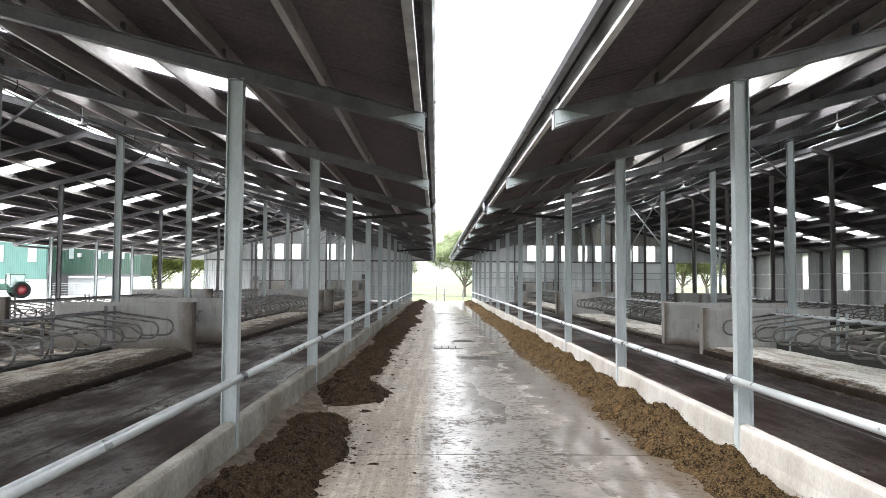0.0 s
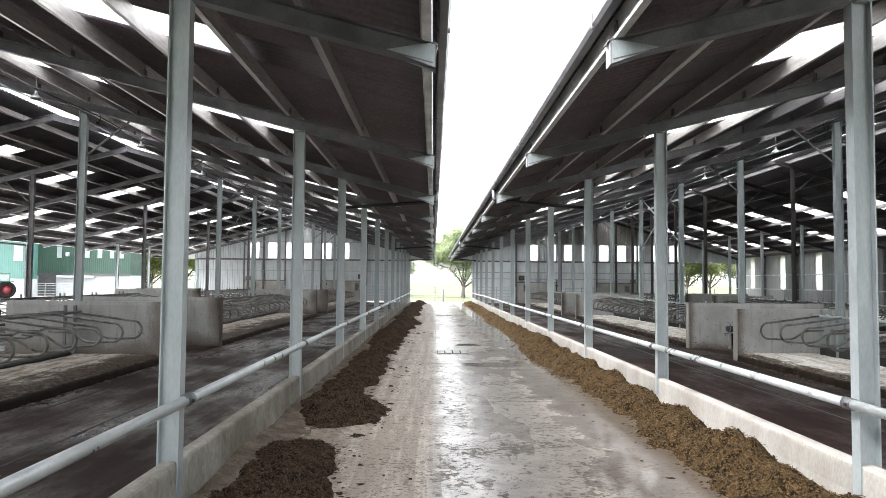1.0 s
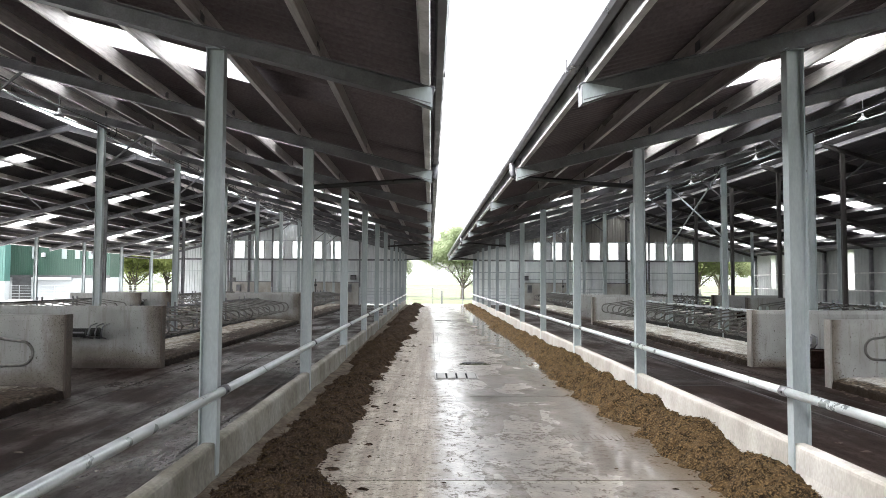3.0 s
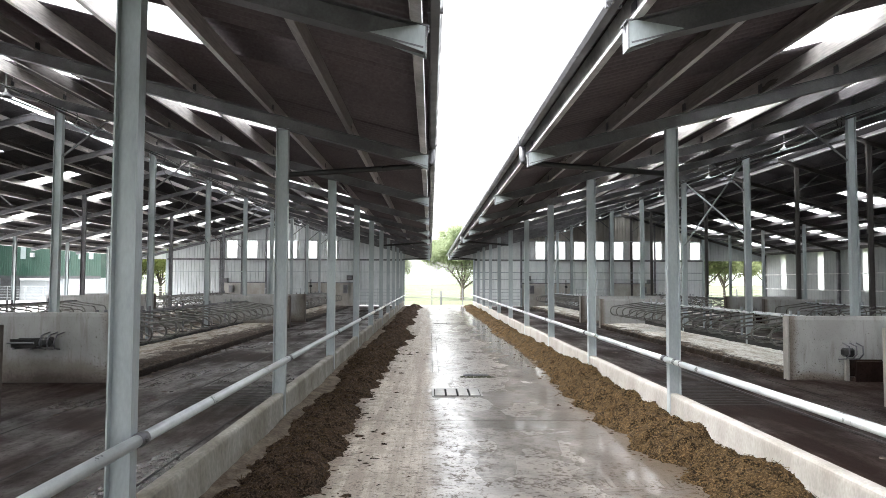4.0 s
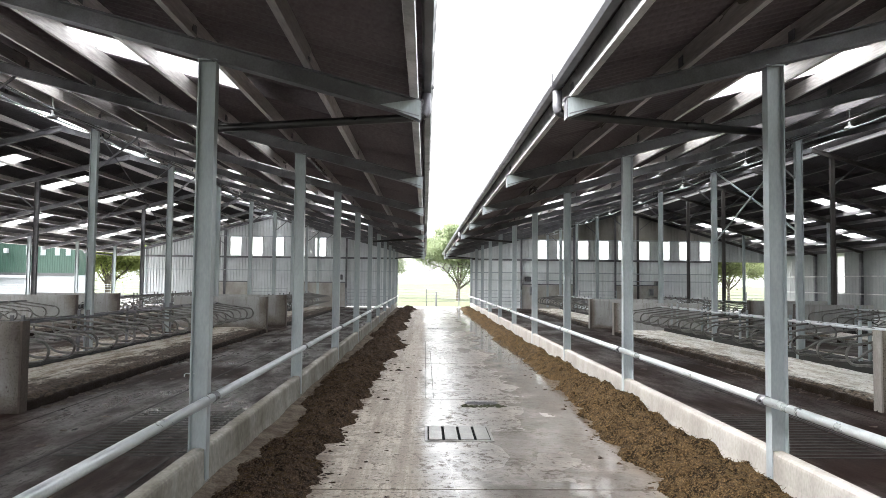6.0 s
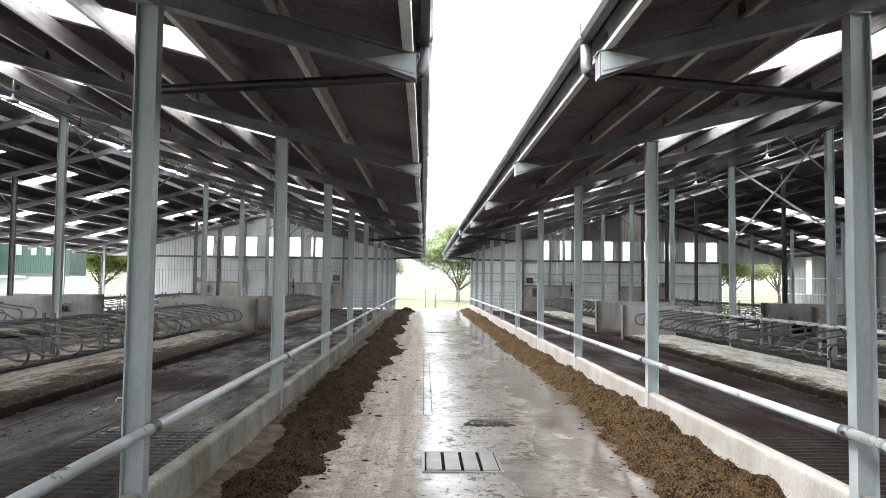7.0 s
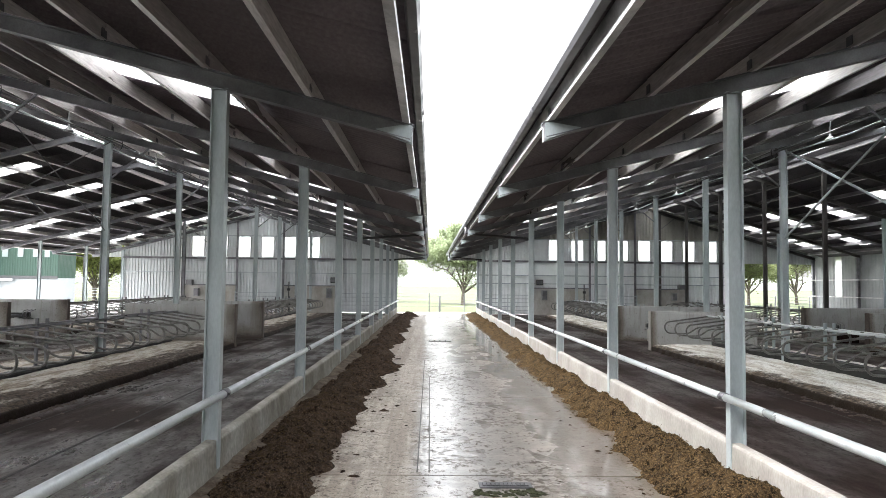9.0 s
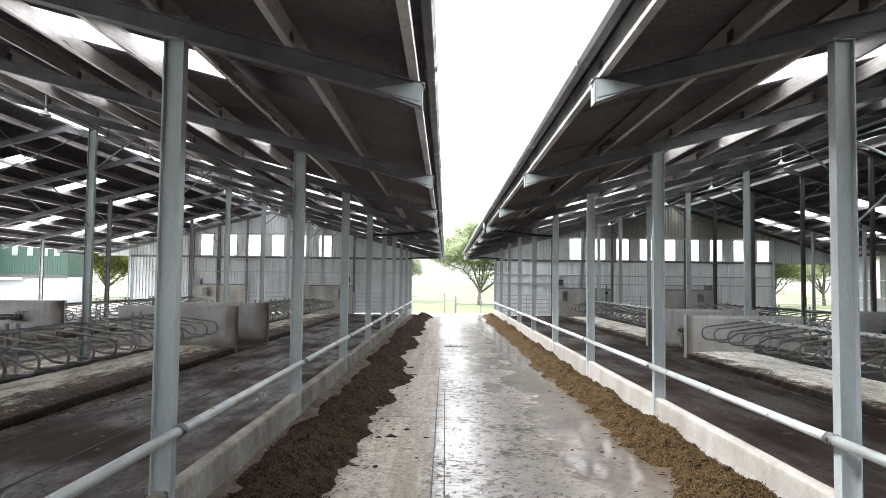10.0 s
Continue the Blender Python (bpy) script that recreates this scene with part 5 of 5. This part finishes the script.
drain(-0.097, 0.697, 17.24, 18.02, 4, "steel floor drain with four broad slats")
drain(0.50, 0.99, 19.58, 19.74, 11, "narrow slotted drain edged with moss", "galv_dark")
drain(0.0, 0.75, 35.2, 35.9, 4, "steel floor drain with four broad slats")
grooves = empty("floor_grooves", "band of short raised ridges cast into the concrete floor", "ridges", at=pose(0, 12.72, 0))
ridge = finish(box(bmesh.new(), -0.011, 0.011, -0.10, 0.10, -0.01, 0.005, 0.003), "ridge", "passage")
for i in range(52):
    gx = -1.0 + 0.06 * i
    if -0.35 < gx < 0.35:
        continue
    ob = new("ridge", ridge)
    ob.parent = grooves
    ob.matrix_basis = pose(gx, rnd.uniform(-0.03, 0.03), 0, 0, 0, rnd.uniform(-4, 4))
clods("moss_patch", [(0.75 + rnd.uniform(-0.3, 0.3), 19.43 + rnd.gauss(0, 0.045), rnd.uniform(0.012, 0.04)) for i in range(80)], "moss", "small strip of green moss by the drain")

# two shallow scraper lines along the passage beyond the drains
for gx, y0, y1 in ((-0.085, 20.1, 30.0), (0.035, 20.1, 27.0)):
    thing("floor_line", box(bmesh.new(), gx - 0.007, gx + 0.007, y0, y1, -0.01, 0.004), "dirt", "thin dark scraper line along the concrete floor", "line", kind="structure")

# ---- trees ----
def tree(x, y, h, r, seed, mat="leaf", n=6000, trunk=0.22, bare=0.2, leaf=0.11):
    """A tapered trunk that forks low into rising limbs, with clumps of small leaves round the twigs."""
    rd = random.Random(seed)
    e = empty("tree", "broad leafy green tree in the field", "tree", "field trees", at=pose(x, y, -0.2))
    bm = bmesh.new()
    ends = []
    lengths = {4: h * bare, 3: h * 0.27, 2: h * 0.21, 1: h * 0.15, 0: h * 0.09}

    def limb(p, d, rad, depth):
        pts, q = [p], p
        for i in range(4):
            d = (d + Vector((rd.gauss(0, 0.10), rd.gauss(0, 0.10), 0.03))).normalized()
            q = q + d * lengths[depth] / 4
            pts.append(q)
        nn = 7 if depth > 1 else 4
        rings = []
        for i, c in enumerate(pts):
            rr = rad * (1 - 0.45 * i / 4)
            dd = (pts[min(i + 1, 4)] - pts[max(i - 1, 0)]).normalized()
            sd = dd.cross(Vector((0.3, 0.9, 0.1))).normalized()
            tp = sd.cross(dd)
            rings.append([bm.verts.new(c + rr * (math.cos(2 * math.pi * j / nn) * sd + math.sin(2 * math.pi * j / nn) * tp)) for j in range(nn)])
        for a, b in zip(rings, rings[1:]):
            for j in range(nn):
                bm.faces.new((a[j], a[(j + 1) % nn], b[(j + 1) % nn], b[j]))
        if depth <= 3:
            ends.extend(pts[2 if depth > 1 else 1:])
        if depth == 0:
            return
        count = 7 if depth == 4 else 3
        for c in range(count):
            ang = 2 * math.pi * (c + rd.random() * 0.7) / count
            rise = 0.25 + 1.9 * (c / 6) ** 1.5 if depth == 4 else rd.uniform(-0.25, 0.8)
            out = Vector((math.cos(ang) * r / h * 2.2, math.sin(ang) * r / h * 2.2, rise)).normalized()
            limb(pts[4] if c % 3 else pts[3], (d * 0.35 + out).normalized(), rad * (0.45 if depth == 4 else 0.52), depth - 1)

    limb(Vector((0, 0, 0)), Vector((0.03, 0, 1)), trunk, 4)
    part("trunk", bm, "bark", e, "brown branching trunk", True)
    verts, faces = [], []
    for i in range(n):
        c = rd.choice(ends)
        p = c + Vector((rd.gauss(0, 0.085 * r), rd.gauss(0, 0.085 * r), rd.gauss(0.0, 0.07 * r)))
        u = Vector((rd.gauss(0, 1), rd.gauss(0, 1), rd.gauss(0, 0.7))).normalized()
        v = u.orthogonal().normalized()
        a = leaf * rd.uniform(0.6, 1.3)
        b = len(verts)
        verts += [p - u * a, p + v * a * 0.55, p + u * a, p - v * a * 0.55]
        faces += [(b, b + 1, b + 2, b + 3)]
    ob = new("crown", mesh("crown", verts, faces, mat))
    ob.parent = e
    return e


tree(3.25, 79, 10.4, 4.0, 4, "leaf_mid", n=60000, trunk=0.25, bare=0.15, leaf=0.11)
tree(-6.3, 88, 8.4, 3.6, 9, "leaf_mid", n=14000, leaf=0.09)
tree(25.5, 70, 7.6, 3.4, 21, n=24000, trunk=0.2, bare=0.26)
tree(34.5, 86, 8.6, 4.0, 33, n=24000, trunk=0.2)
tree(43, 92, 9.0, 4.4, 35, n=12000)
tree(-32.6, 80, 8.6, 3.9, 41, "leaf_pale", n=26000, trunk=0.2, bare=0.2, leaf=0.12)
tree(-30.2, 83, 8.6, 3.8, 44, "leaf_pale", n=26000, trunk=0.2, bare=0.22, leaf=0.12)
tree(-36.5, 88, 9.0, 4.4, 47, "leaf_pale", n=20000)
tree(-24.5, 90, 8.0, 3.6, 51, n=9000)

# woods at the far side of the field, with the haze painted into their colour
verts, faces = [], []
rd = random.Random(77)
for i in range(60000):
    x = rd.uniform(-330, 330)
    y = 420 + 18 * math.sin(x * 0.03) + rd.uniform(-6, 6)
    h = 9 + 5 * noise.noise((x * 0.05, 1, 1)) + 2.5 * noise.noise((x * 0.2, 4, 1))
    p = Vector((x, y, rd.uniform(-0.5, max(1, h))))
    u = Vector((rd.gauss(0, 1), rd.gauss(0, 0.4), rd.gauss(0, 1))).normalized()
    v = u.orthogonal().normalized()
    a = rd.uniform(0.3, 0.8)
    b = len(verts)
    verts += [p - u * a, p + v * a * 0.7, p + u * a, p - v * a * 0.7]
    faces.append((b, b + 1, b + 2, b + 3))
tagged(new("far_woods", mesh("far_woods", verts, faces, "leaf_far")), "line of trees far across the field, haze put into their colour", "woods", kind="stuff")

# pale band added behind the woods to fill their gaps, haze-coloured too
hv, hf = [], []
for i in range(141):
    hx = -700 + 10 * i
    ht = 6.5 + 2.5 * noise.noise((hx * 0.021, 3, 1)) + 1.2 * noise.noise((hx * 0.09, 7, 1))
    hv += [(hx, 440, -2), (hx, 440, ht), (hx, 470, ht), (hx, 470, -2)]
for i in range(140):
    q = 4 * i
    hf += [(q, q + 4, q + 5, q + 1), (q + 1, q + 5, q + 6, q + 2), (q + 2, q + 6, q + 7, q + 3)]
tagged(new("backdrop", mesh("backdrop", hv, hf, "leaf_far", True)), "pale band added beyond the woods, haze put into its colour", "hill", kind="structure")

# ---- fence beyond the passage ----
FY = YEND + 6.35
for x in np.arange(-10, 30.1, 2.5):
    thing("fence_post", box(bmesh.new(), x - 0.035, x + 0.035, FY - 0.05, FY + 0.05, -0.3, 1.22, 0.01), "galv_dark", "grey post of a field fence", "post", "fence posts")
for i, z in enumerate((0.25, 0.48, 0.71, 0.94, 1.15)):
    thing("fence_rail", tube(bmesh.new(), [(-10, FY - 0.07, z), (30, FY - 0.07, z)], 0.014, 6), "galv_dark", "thin grey rail of a field fence", "rail", "fence rails", smooth=True)

thing("timber_post", box(bmesh.new(), 0.67, 0.81, FY - 0.30, FY - 0.16, -0.3, 1.0, 0.02), "galv_dark", "stout grey weathered post at the fence", "post")
thing("mid_fence_post", box(bmesh.new(), 3.45, 3.6, FY - 0.3, FY - 0.15, -0.3, 1.15, 0.02), "bark", "weathered timber post at the fence", "post")

# ---- gates, wall boxes and taps at the shed's end ----
for side, (s, x) in SIDES.items():
    set_side(side)
    for u0, u1 in ((0.25, 3.3), (7.2, 9.7)):
        gy = YEND - 0.9
        xa, xb = sorted((x + s * u0, x + s * u1))
        gate = empty("yard_gate", "galvanised tube gate across the end of the alley", "gate", "alley gates")
        for zz in (0.28, 0.52, 0.76, 1.0, 1.22):
            part("bar", tube(bmesh.new(), [(xa, gy, zz), (xb, gy, zz)], 0.02, 6), "galv", gate)
        for xx in (xa, (xa + xb) / 2, xb):
            part("stile", tube(bmesh.new(), [(xx, gy, 0.0 if xx in (xa, xb) else 0.26), (xx, gy, 1.3)], 0.028, 6), "galv", gate)
    for u, z0, w, h, mt, lab in ((3.85, 2.02, 0.42, 0.34, "black", "small dark control panel on the gable wall"), (4.15, 1.22, 0.34, 0.62, "lamp", "grey pump box on the gable wall"), (12.75, 1.8, 0.4, 0.34, "lamp", "small grey panel on the gable wall"), (12.3, 1.2, 0.3, 0.5, "lamp", "grey box on the gable wall")):
        yy = YEND - 0.06
        bx = thing("wall_box", box(bmesh.new(), x + s * u - w / 2, x + s * u + w / 2, yy - 0.16, yy + (0.17 if z0 > 1.63 else 0.07), z0 - h / 2, z0 + h / 2, 0.012), mt, lab, "box")
        part("cover", box(bmesh.new(), x + s * u - w / 2 + 0.04, x + s * u + w / 2 - 0.04, yy - 0.175, yy - 0.158, z0 - h / 2 + 0.05, z0 + h / 2 - 0.05), "galv_dark", bx)
    bm = tube(bmesh.new(), [(x + s * 6.6, YEND - 0.25, 0.0), (x + s * 6.6, YEND - 0.25, 1.9)], 0.035, 8)
    st = thing("stand_pipe", bm, "black", "dark upright water pipe with a tap by the wall", "pipe", smooth=True)
    part("tap", box(bmesh.new(), x + s * 6.6 - 0.09, x + s * 6.6 + 0.09, YEND - 0.36, YEND - 0.22, 1.35, 1.5, 0.02), "black", st)

# ---- drinkers in the cross passages ----
def drinker(x, y, s):
    """A valve housing with a guard hoop on the cross wall, over a dark trough; the right one paints shade."""
    e = empty("drinker", "valve with a guard and a dark trough form on the cross wall", "drinker", "drinkers", at=pose(x, y, 0))
    low = 0.20 if s > 0 else 0.0
    if s > 0:
        part("post", box(bmesh.new(), -0.035, 0.035, -0.12, -0.05, 0, 0.60 - low, 0.006), "kerb", e, "pale concrete post")
    b = bmesh.new()
    box(b, -0.09, 0.10, -0.22, -0.02, 0.64 - low, 0.80 - low, 0.04)
    part("valve_housing", b, "black", e, "dark cast valve housing")
    for dx in (-0.10, 0.03, 0.15):
        hoop = [(-0.01, 0.58), (-0.2, 0.61), (-0.28, 0.70), (-0.24, 0.84), (-0.02, 0.88)]
        part("guard", tube(bmesh.new(), [(dx + 0.02 * i, q, z - low) for i, (q, z) in enumerate(hoop)], 0.014, 6), "galv_dark", e)
    b = bmesh.new()
    # right side: dark form added where only shade lies below the valve
    if s > 0:
        prism(b, (0.05, -0.16, 0.18), (0.70, -0.16, 0.18), [(-0.10, -0.175), (0.10, -0.175), (0.155, 0.19), (0.135, 0.20), (0.085, -0.10), (-0.085, -0.10), (-0.135, 0.20), (-0.155, 0.19)])
    else:
        prism(b, (s * 0.12, -0.15, 0.70), (s * 0.55, -0.15, 0.70), [(-0.13, 0.08), (-0.10, -0.07), (0.10, -0.07), (0.13, 0.08), (0.115, 0.08), (0.088, -0.055), (-0.088, -0.055), (-0.115, 0.08)])
        part("trough_rail", tube(bmesh.new(), [(s * 0.1, -0.36, 0.72), (s * 0.55, -0.36, 0.72)], 0.018, 6), "galv_dark", e)
        for q in (0.2, 0.5):
            part("bracket", box(bmesh.new(), s * q - 0.02, s * q + 0.02, -0.26, -0.002, 0.60, 0.63), "galv_dark", e)
    part("trough", b, "alley" if s > 0 else "black", e, "dark trough form added for the shade under the valve" if s > 0 else "black water trough")


for side, (s, x) in SIDES.items():
    set_side(side)
    for ba, bb in (BED_A, BED_B):
        for y in WALLS[side][1:4:2]:
            drinker(x + s * (ba + (1.03 if s > 0 else 1.25)), y - 0.001, s)

# small hook of bent rod on one feed column
thing("column_hook", tube(bmesh.new(), [(XL - 0.05, bay(2), 1.0), (XL - 0.13, bay(2), 1.0), (XL - 0.14, bay(2), 0.99), (XL - 0.14, bay(2), 0.97)], 0.005, 6), "pipe", "small bent rod hook on a feed column", "hook", smooth=True)

# ---- slatted gratings and scraper lines in the cow alleys ----
for side, (s, x) in SIDES.items():
    set_side(side)
    gr = empty("slatted_grating", "dark slotted concrete grating in the alley floor", "grating")
    for i in range(17):
        yy = 16.55 + 0.145 * i
        xa, xb = sorted((x + s * 0.25, x + s * 1.85))
        part("slot", box(bmesh.new(), xa, xb, yy, yy + 0.05, -0.01, 0.004), "rubber", gr)
    for u, w, mt in ((1.90, 0.035, "rubber"), (1.97, 0.012, "galv_dark"), (0.62, 0.02, "rubber"), (3.05, 0.02, "rubber")):
        if mt == "galv_dark" and s < 0:
            continue
        xa, xb = sorted((x + s * u, x + s * (u + w)))
        ya, yb = (YBACK, YEND - 1.5) if u > 1 else (12.0, 19.2)
        thing("scraper_line", box(bmesh.new(), xa, xb, ya, yb, -0.02, 0.005), mt, "straight scraper groove along the alley floor", "groove", kind="structure")

# ---- pipes and cables along the second row ----
for side, (s, x) in SIDES.items():
    set_side(side)
    for du, dz, r, mt in ((-0.16, -0.10, 0.02, "galv_dark"), (-0.25, -0.05, 0.012, "black"), (0.14, -0.18, 0.016, "galv")):
        pts = []
        for k in range(FIRST, LAST + 1):
            for f in (0.0, 0.5):
                if k == LAST and f:
                    continue
                pts.append((x + s * (ROW2 + du), bay(k) + BAY * f, under(ROW2 + du) + dz - (0.07 if f and r < 0.018 else 0)))
        thing("service_pipe", tube(bmesh.new(), pts, r, 6), mt, "thin service pipe slung along the inner columns", "pipe", "service pipes", smooth=True)
    for k in range(FIRST, LAST + 1):
        a = [(0.11 * math.cos(radians(q)), 0, 0.16 * math.sin(radians(q))) for q in range(-60, 250, 24)]
        thing("cable_loop", tube(bmesh.new(), a, 0.009, 5), "black", "loop of spare cable hung at a column head", "cable", "cable loops", smooth=True, at=pose(x + s * (ROW2 - 0.15), bay(k) + 0.12, under(ROW2) - 0.12, 0, 0, 35))

# ---- green barn across the yard ----
barn = empty("green_barn", "green metal-clad barn with white lower walls", "barn")


def barn_block(x0, x1, y0, y1, z0, zm, z1, mat, wins, sill, head):
    f = clad("wall_sheet", [(x0, x1, const(zm), const(z1))], lambda a, z: Vector((a, y0, z)), Vector((0, -1, 0)), mat, "green ribbed metal sheet", 0.2, 0.014)
    g = clad("wall_sheet", [(y0, y1, const(zm), const(z1))], lambda a, z: Vector((x1, a, z)), Vector((1, 0, 0)), mat, "green ribbed metal sheet", 0.2, 0.014)
    for o in (f, g):
        o.parent = barn
        del o["category"], o["kind"]
    part("lower_wall", box(bmesh.new(), x0, x1 - 0.02, y0 + 0.03, y1, z0, zm), "white", barn, "white rendered lower wall")
    part("inner_block", box(bmesh.new(), x0, x1 - 0.1, y0 + 0.35, y1, zm, z1), "barn_green", barn)
    for a, b in wins:
        part("pane", box(bmesh.new(), a, b, y0 - 0.05, y0 - 0.016, sill, head, 0.006), "pane_dull", barn, "pale light panel")
    bm = bmesh.new()
    prism(bm, (x0, (y0 + y1) / 2, z1 + 0.9), (x1 + 0.4, (y0 + y1) / 2, z1 + 0.9), [(-(y1 - y0) / 2 - 0.4, -0.9), ((y1 - y0) / 2 + 0.4, -0.9), (0, 0.9)])
    part("roof", bm, "sheet_far", barn, "grey pitched roof")


barn_block(-62, -36.75, 64.0, 64.75, -0.1, 1.6, 5.6, "barn_teal", [(-38.5, -37.65), (-41.6, -40.75), (-45, -44.15)], 3.2, 4.8)
barn_block(-60, -29.6, 67.9, 70.6, -0.1, 2.0, 5.7, "barn_green", [(-36.73, -36.26), (-34.03, -33.56), (-32.81, -32.36), (-31.6, -31.2), (-30.69, -30.27)], 3.65, 4.75)

# closed dark box: the doorway's inner shade is only its colour
part("door", box(bmesh.new(), -38.4, -36.75, 67.8, 67.92, -0.05, 1.98), "gutter", barn, "dark sheet that paints the unlit inside of a doorway")
part("band", box(bmesh.new(), -60, -29.6, 67.82, 67.9, 1.92, 2.17), "gutter", barn, "dark strip under the sheets")
part("door_hood", box(bmesh.new(), -36.6, -33.0, 67.6, 67.81, 1.72, 1.94, 0.02), "white", barn, "white hood over the doorway")
part("wall_lamp", box(bmesh.new(), -35.75, -35.45, 67.55, 67.88, 3.8, 4.2, 0.04), "white", barn, "white lamp box on the wall")
for i, (hx, hy) in enumerate(((-37.2, 66.9), (-34.1, 66.9), (-29.5, 72.5), (-26.3, 72.5), (-23.1, 72.5))):
    hurdle = empty("hurdle", "white tube hurdle standing in the yard", "gate", "yard hurdles", at=pose(hx, hy, -0.03))
    for zz in (0.25, 0.5, 0.75, 1.0, 1.2):
        part("bar", tube(bmesh.new(), [(-1.5, 0, zz), (1.5, 0, zz)], 0.025, 6), "white", hurdle)
    for xx in (-1.5, 0, 1.5):
        part("stile", tube(bmesh.new(), [(xx, 0, 0), (xx, 0, 1.25)], 0.03, 6), "white", hurdle)

# ---- tractor in the yard ----
def tractor(at):
    e = empty("tractor", "pale green tractor with red wheel rims parked in the yard", "tractor", at=at)
    b = bmesh.new()
    box(b, -0.35, 0.35, -2.3, -0.3, 0.85, 1.55, 0.12)
    box(b, -0.28, 0.28, -0.4, 0.9, 0.6, 1.1, 0.06)
    part("bonnet", b, "tractor_green", e)
    b = bmesh.new()
    box(b, -0.72, 0.72, -0.35, 1.15, 2.42, 2.58, 0.06)
    for xx in (-0.68, 0.62):
        for yy in (-0.3, 1.04):
            box(b, xx, xx + 0.06, yy, yy + 0.06, 1.1, 2.43)
    part("cab_frame", b, "tractor_green", e)
    part("cab_glass", box(bmesh.new(), -0.64, 0.64, -0.26, 1.06, 1.15, 2.42), "glass", e)
    for sx in (-1, 1):
        for yy, r, w, z in ((0.75, 0.85, 0.5, 0.85), (-1.75, 0.58, 0.38, 0.58)):
            b = bmesh.new()
            lathe(b, [(r * 0.62, -w / 2), (r * 0.92, -w / 2), (r, -w / 3), (r, w / 3), (r * 0.92, w / 2), (r * 0.62, w / 2), (r * 0.60, 0.0), (r * 0.62, -w / 2)], n=24, caps=False)
            t = part("tyre", b, "tyre", e, "black lugged tyre", True)
            t.matrix_basis = pose(sx * 0.85, yy, z, 0, 90, 0)
            b = bmesh.new()
            lathe(b, [(r * 0.61, -w * 0.30), (r * 0.57, -w * 0.12), (r * 0.25, -w * 0.06), (r * 0.12, -w * 0.10), (r * 0.12, w * 0.10), (r * 0.25, w * 0.06), (r * 0.57, w * 0.12), (r * 0.61, w * 0.30)], n=20)
            rim = part("rim", b, "red", t, "red wheel rim", True)
        b = bmesh.new()
        box(b, sx * 0.85 - 0.27, sx * 0.85 + 0.27, 0.1, 1.4, 1.66, 1.78, 0.05)
        part("mudguard", b, "tractor_green", e)
    part("exhaust", tube(bmesh.new(), [(0.3, -0.6, 1.5), (0.3, -0.6, 2.5)], 0.04, 8), "black", e)
    return e


tractor(pose(-36.5, 58.4, -0.03, 0, 0, -43) @ Matrix.Scale(0.82, 4))

# ---- passage slabs, split by real joints ----
SLAB_Y = [YBACK, -7.0, -2.0, 2.2, 6.7, 11.1, 15.46, 20.0, 24.6, 29.2, 33.9, 38.6, 43.3, 48.0, YEND + 0.1]
for ya, yb in zip(SLAB_Y, SLAB_Y[1:]):
    ob = new("slab", finish(box(bmesh.new(), XL + 0.104, XR - 0.104, ya + 0.011, yb - 0.011, -0.3, 0.0, 0.001), "slab", "passage"))
    ob.parent = passage
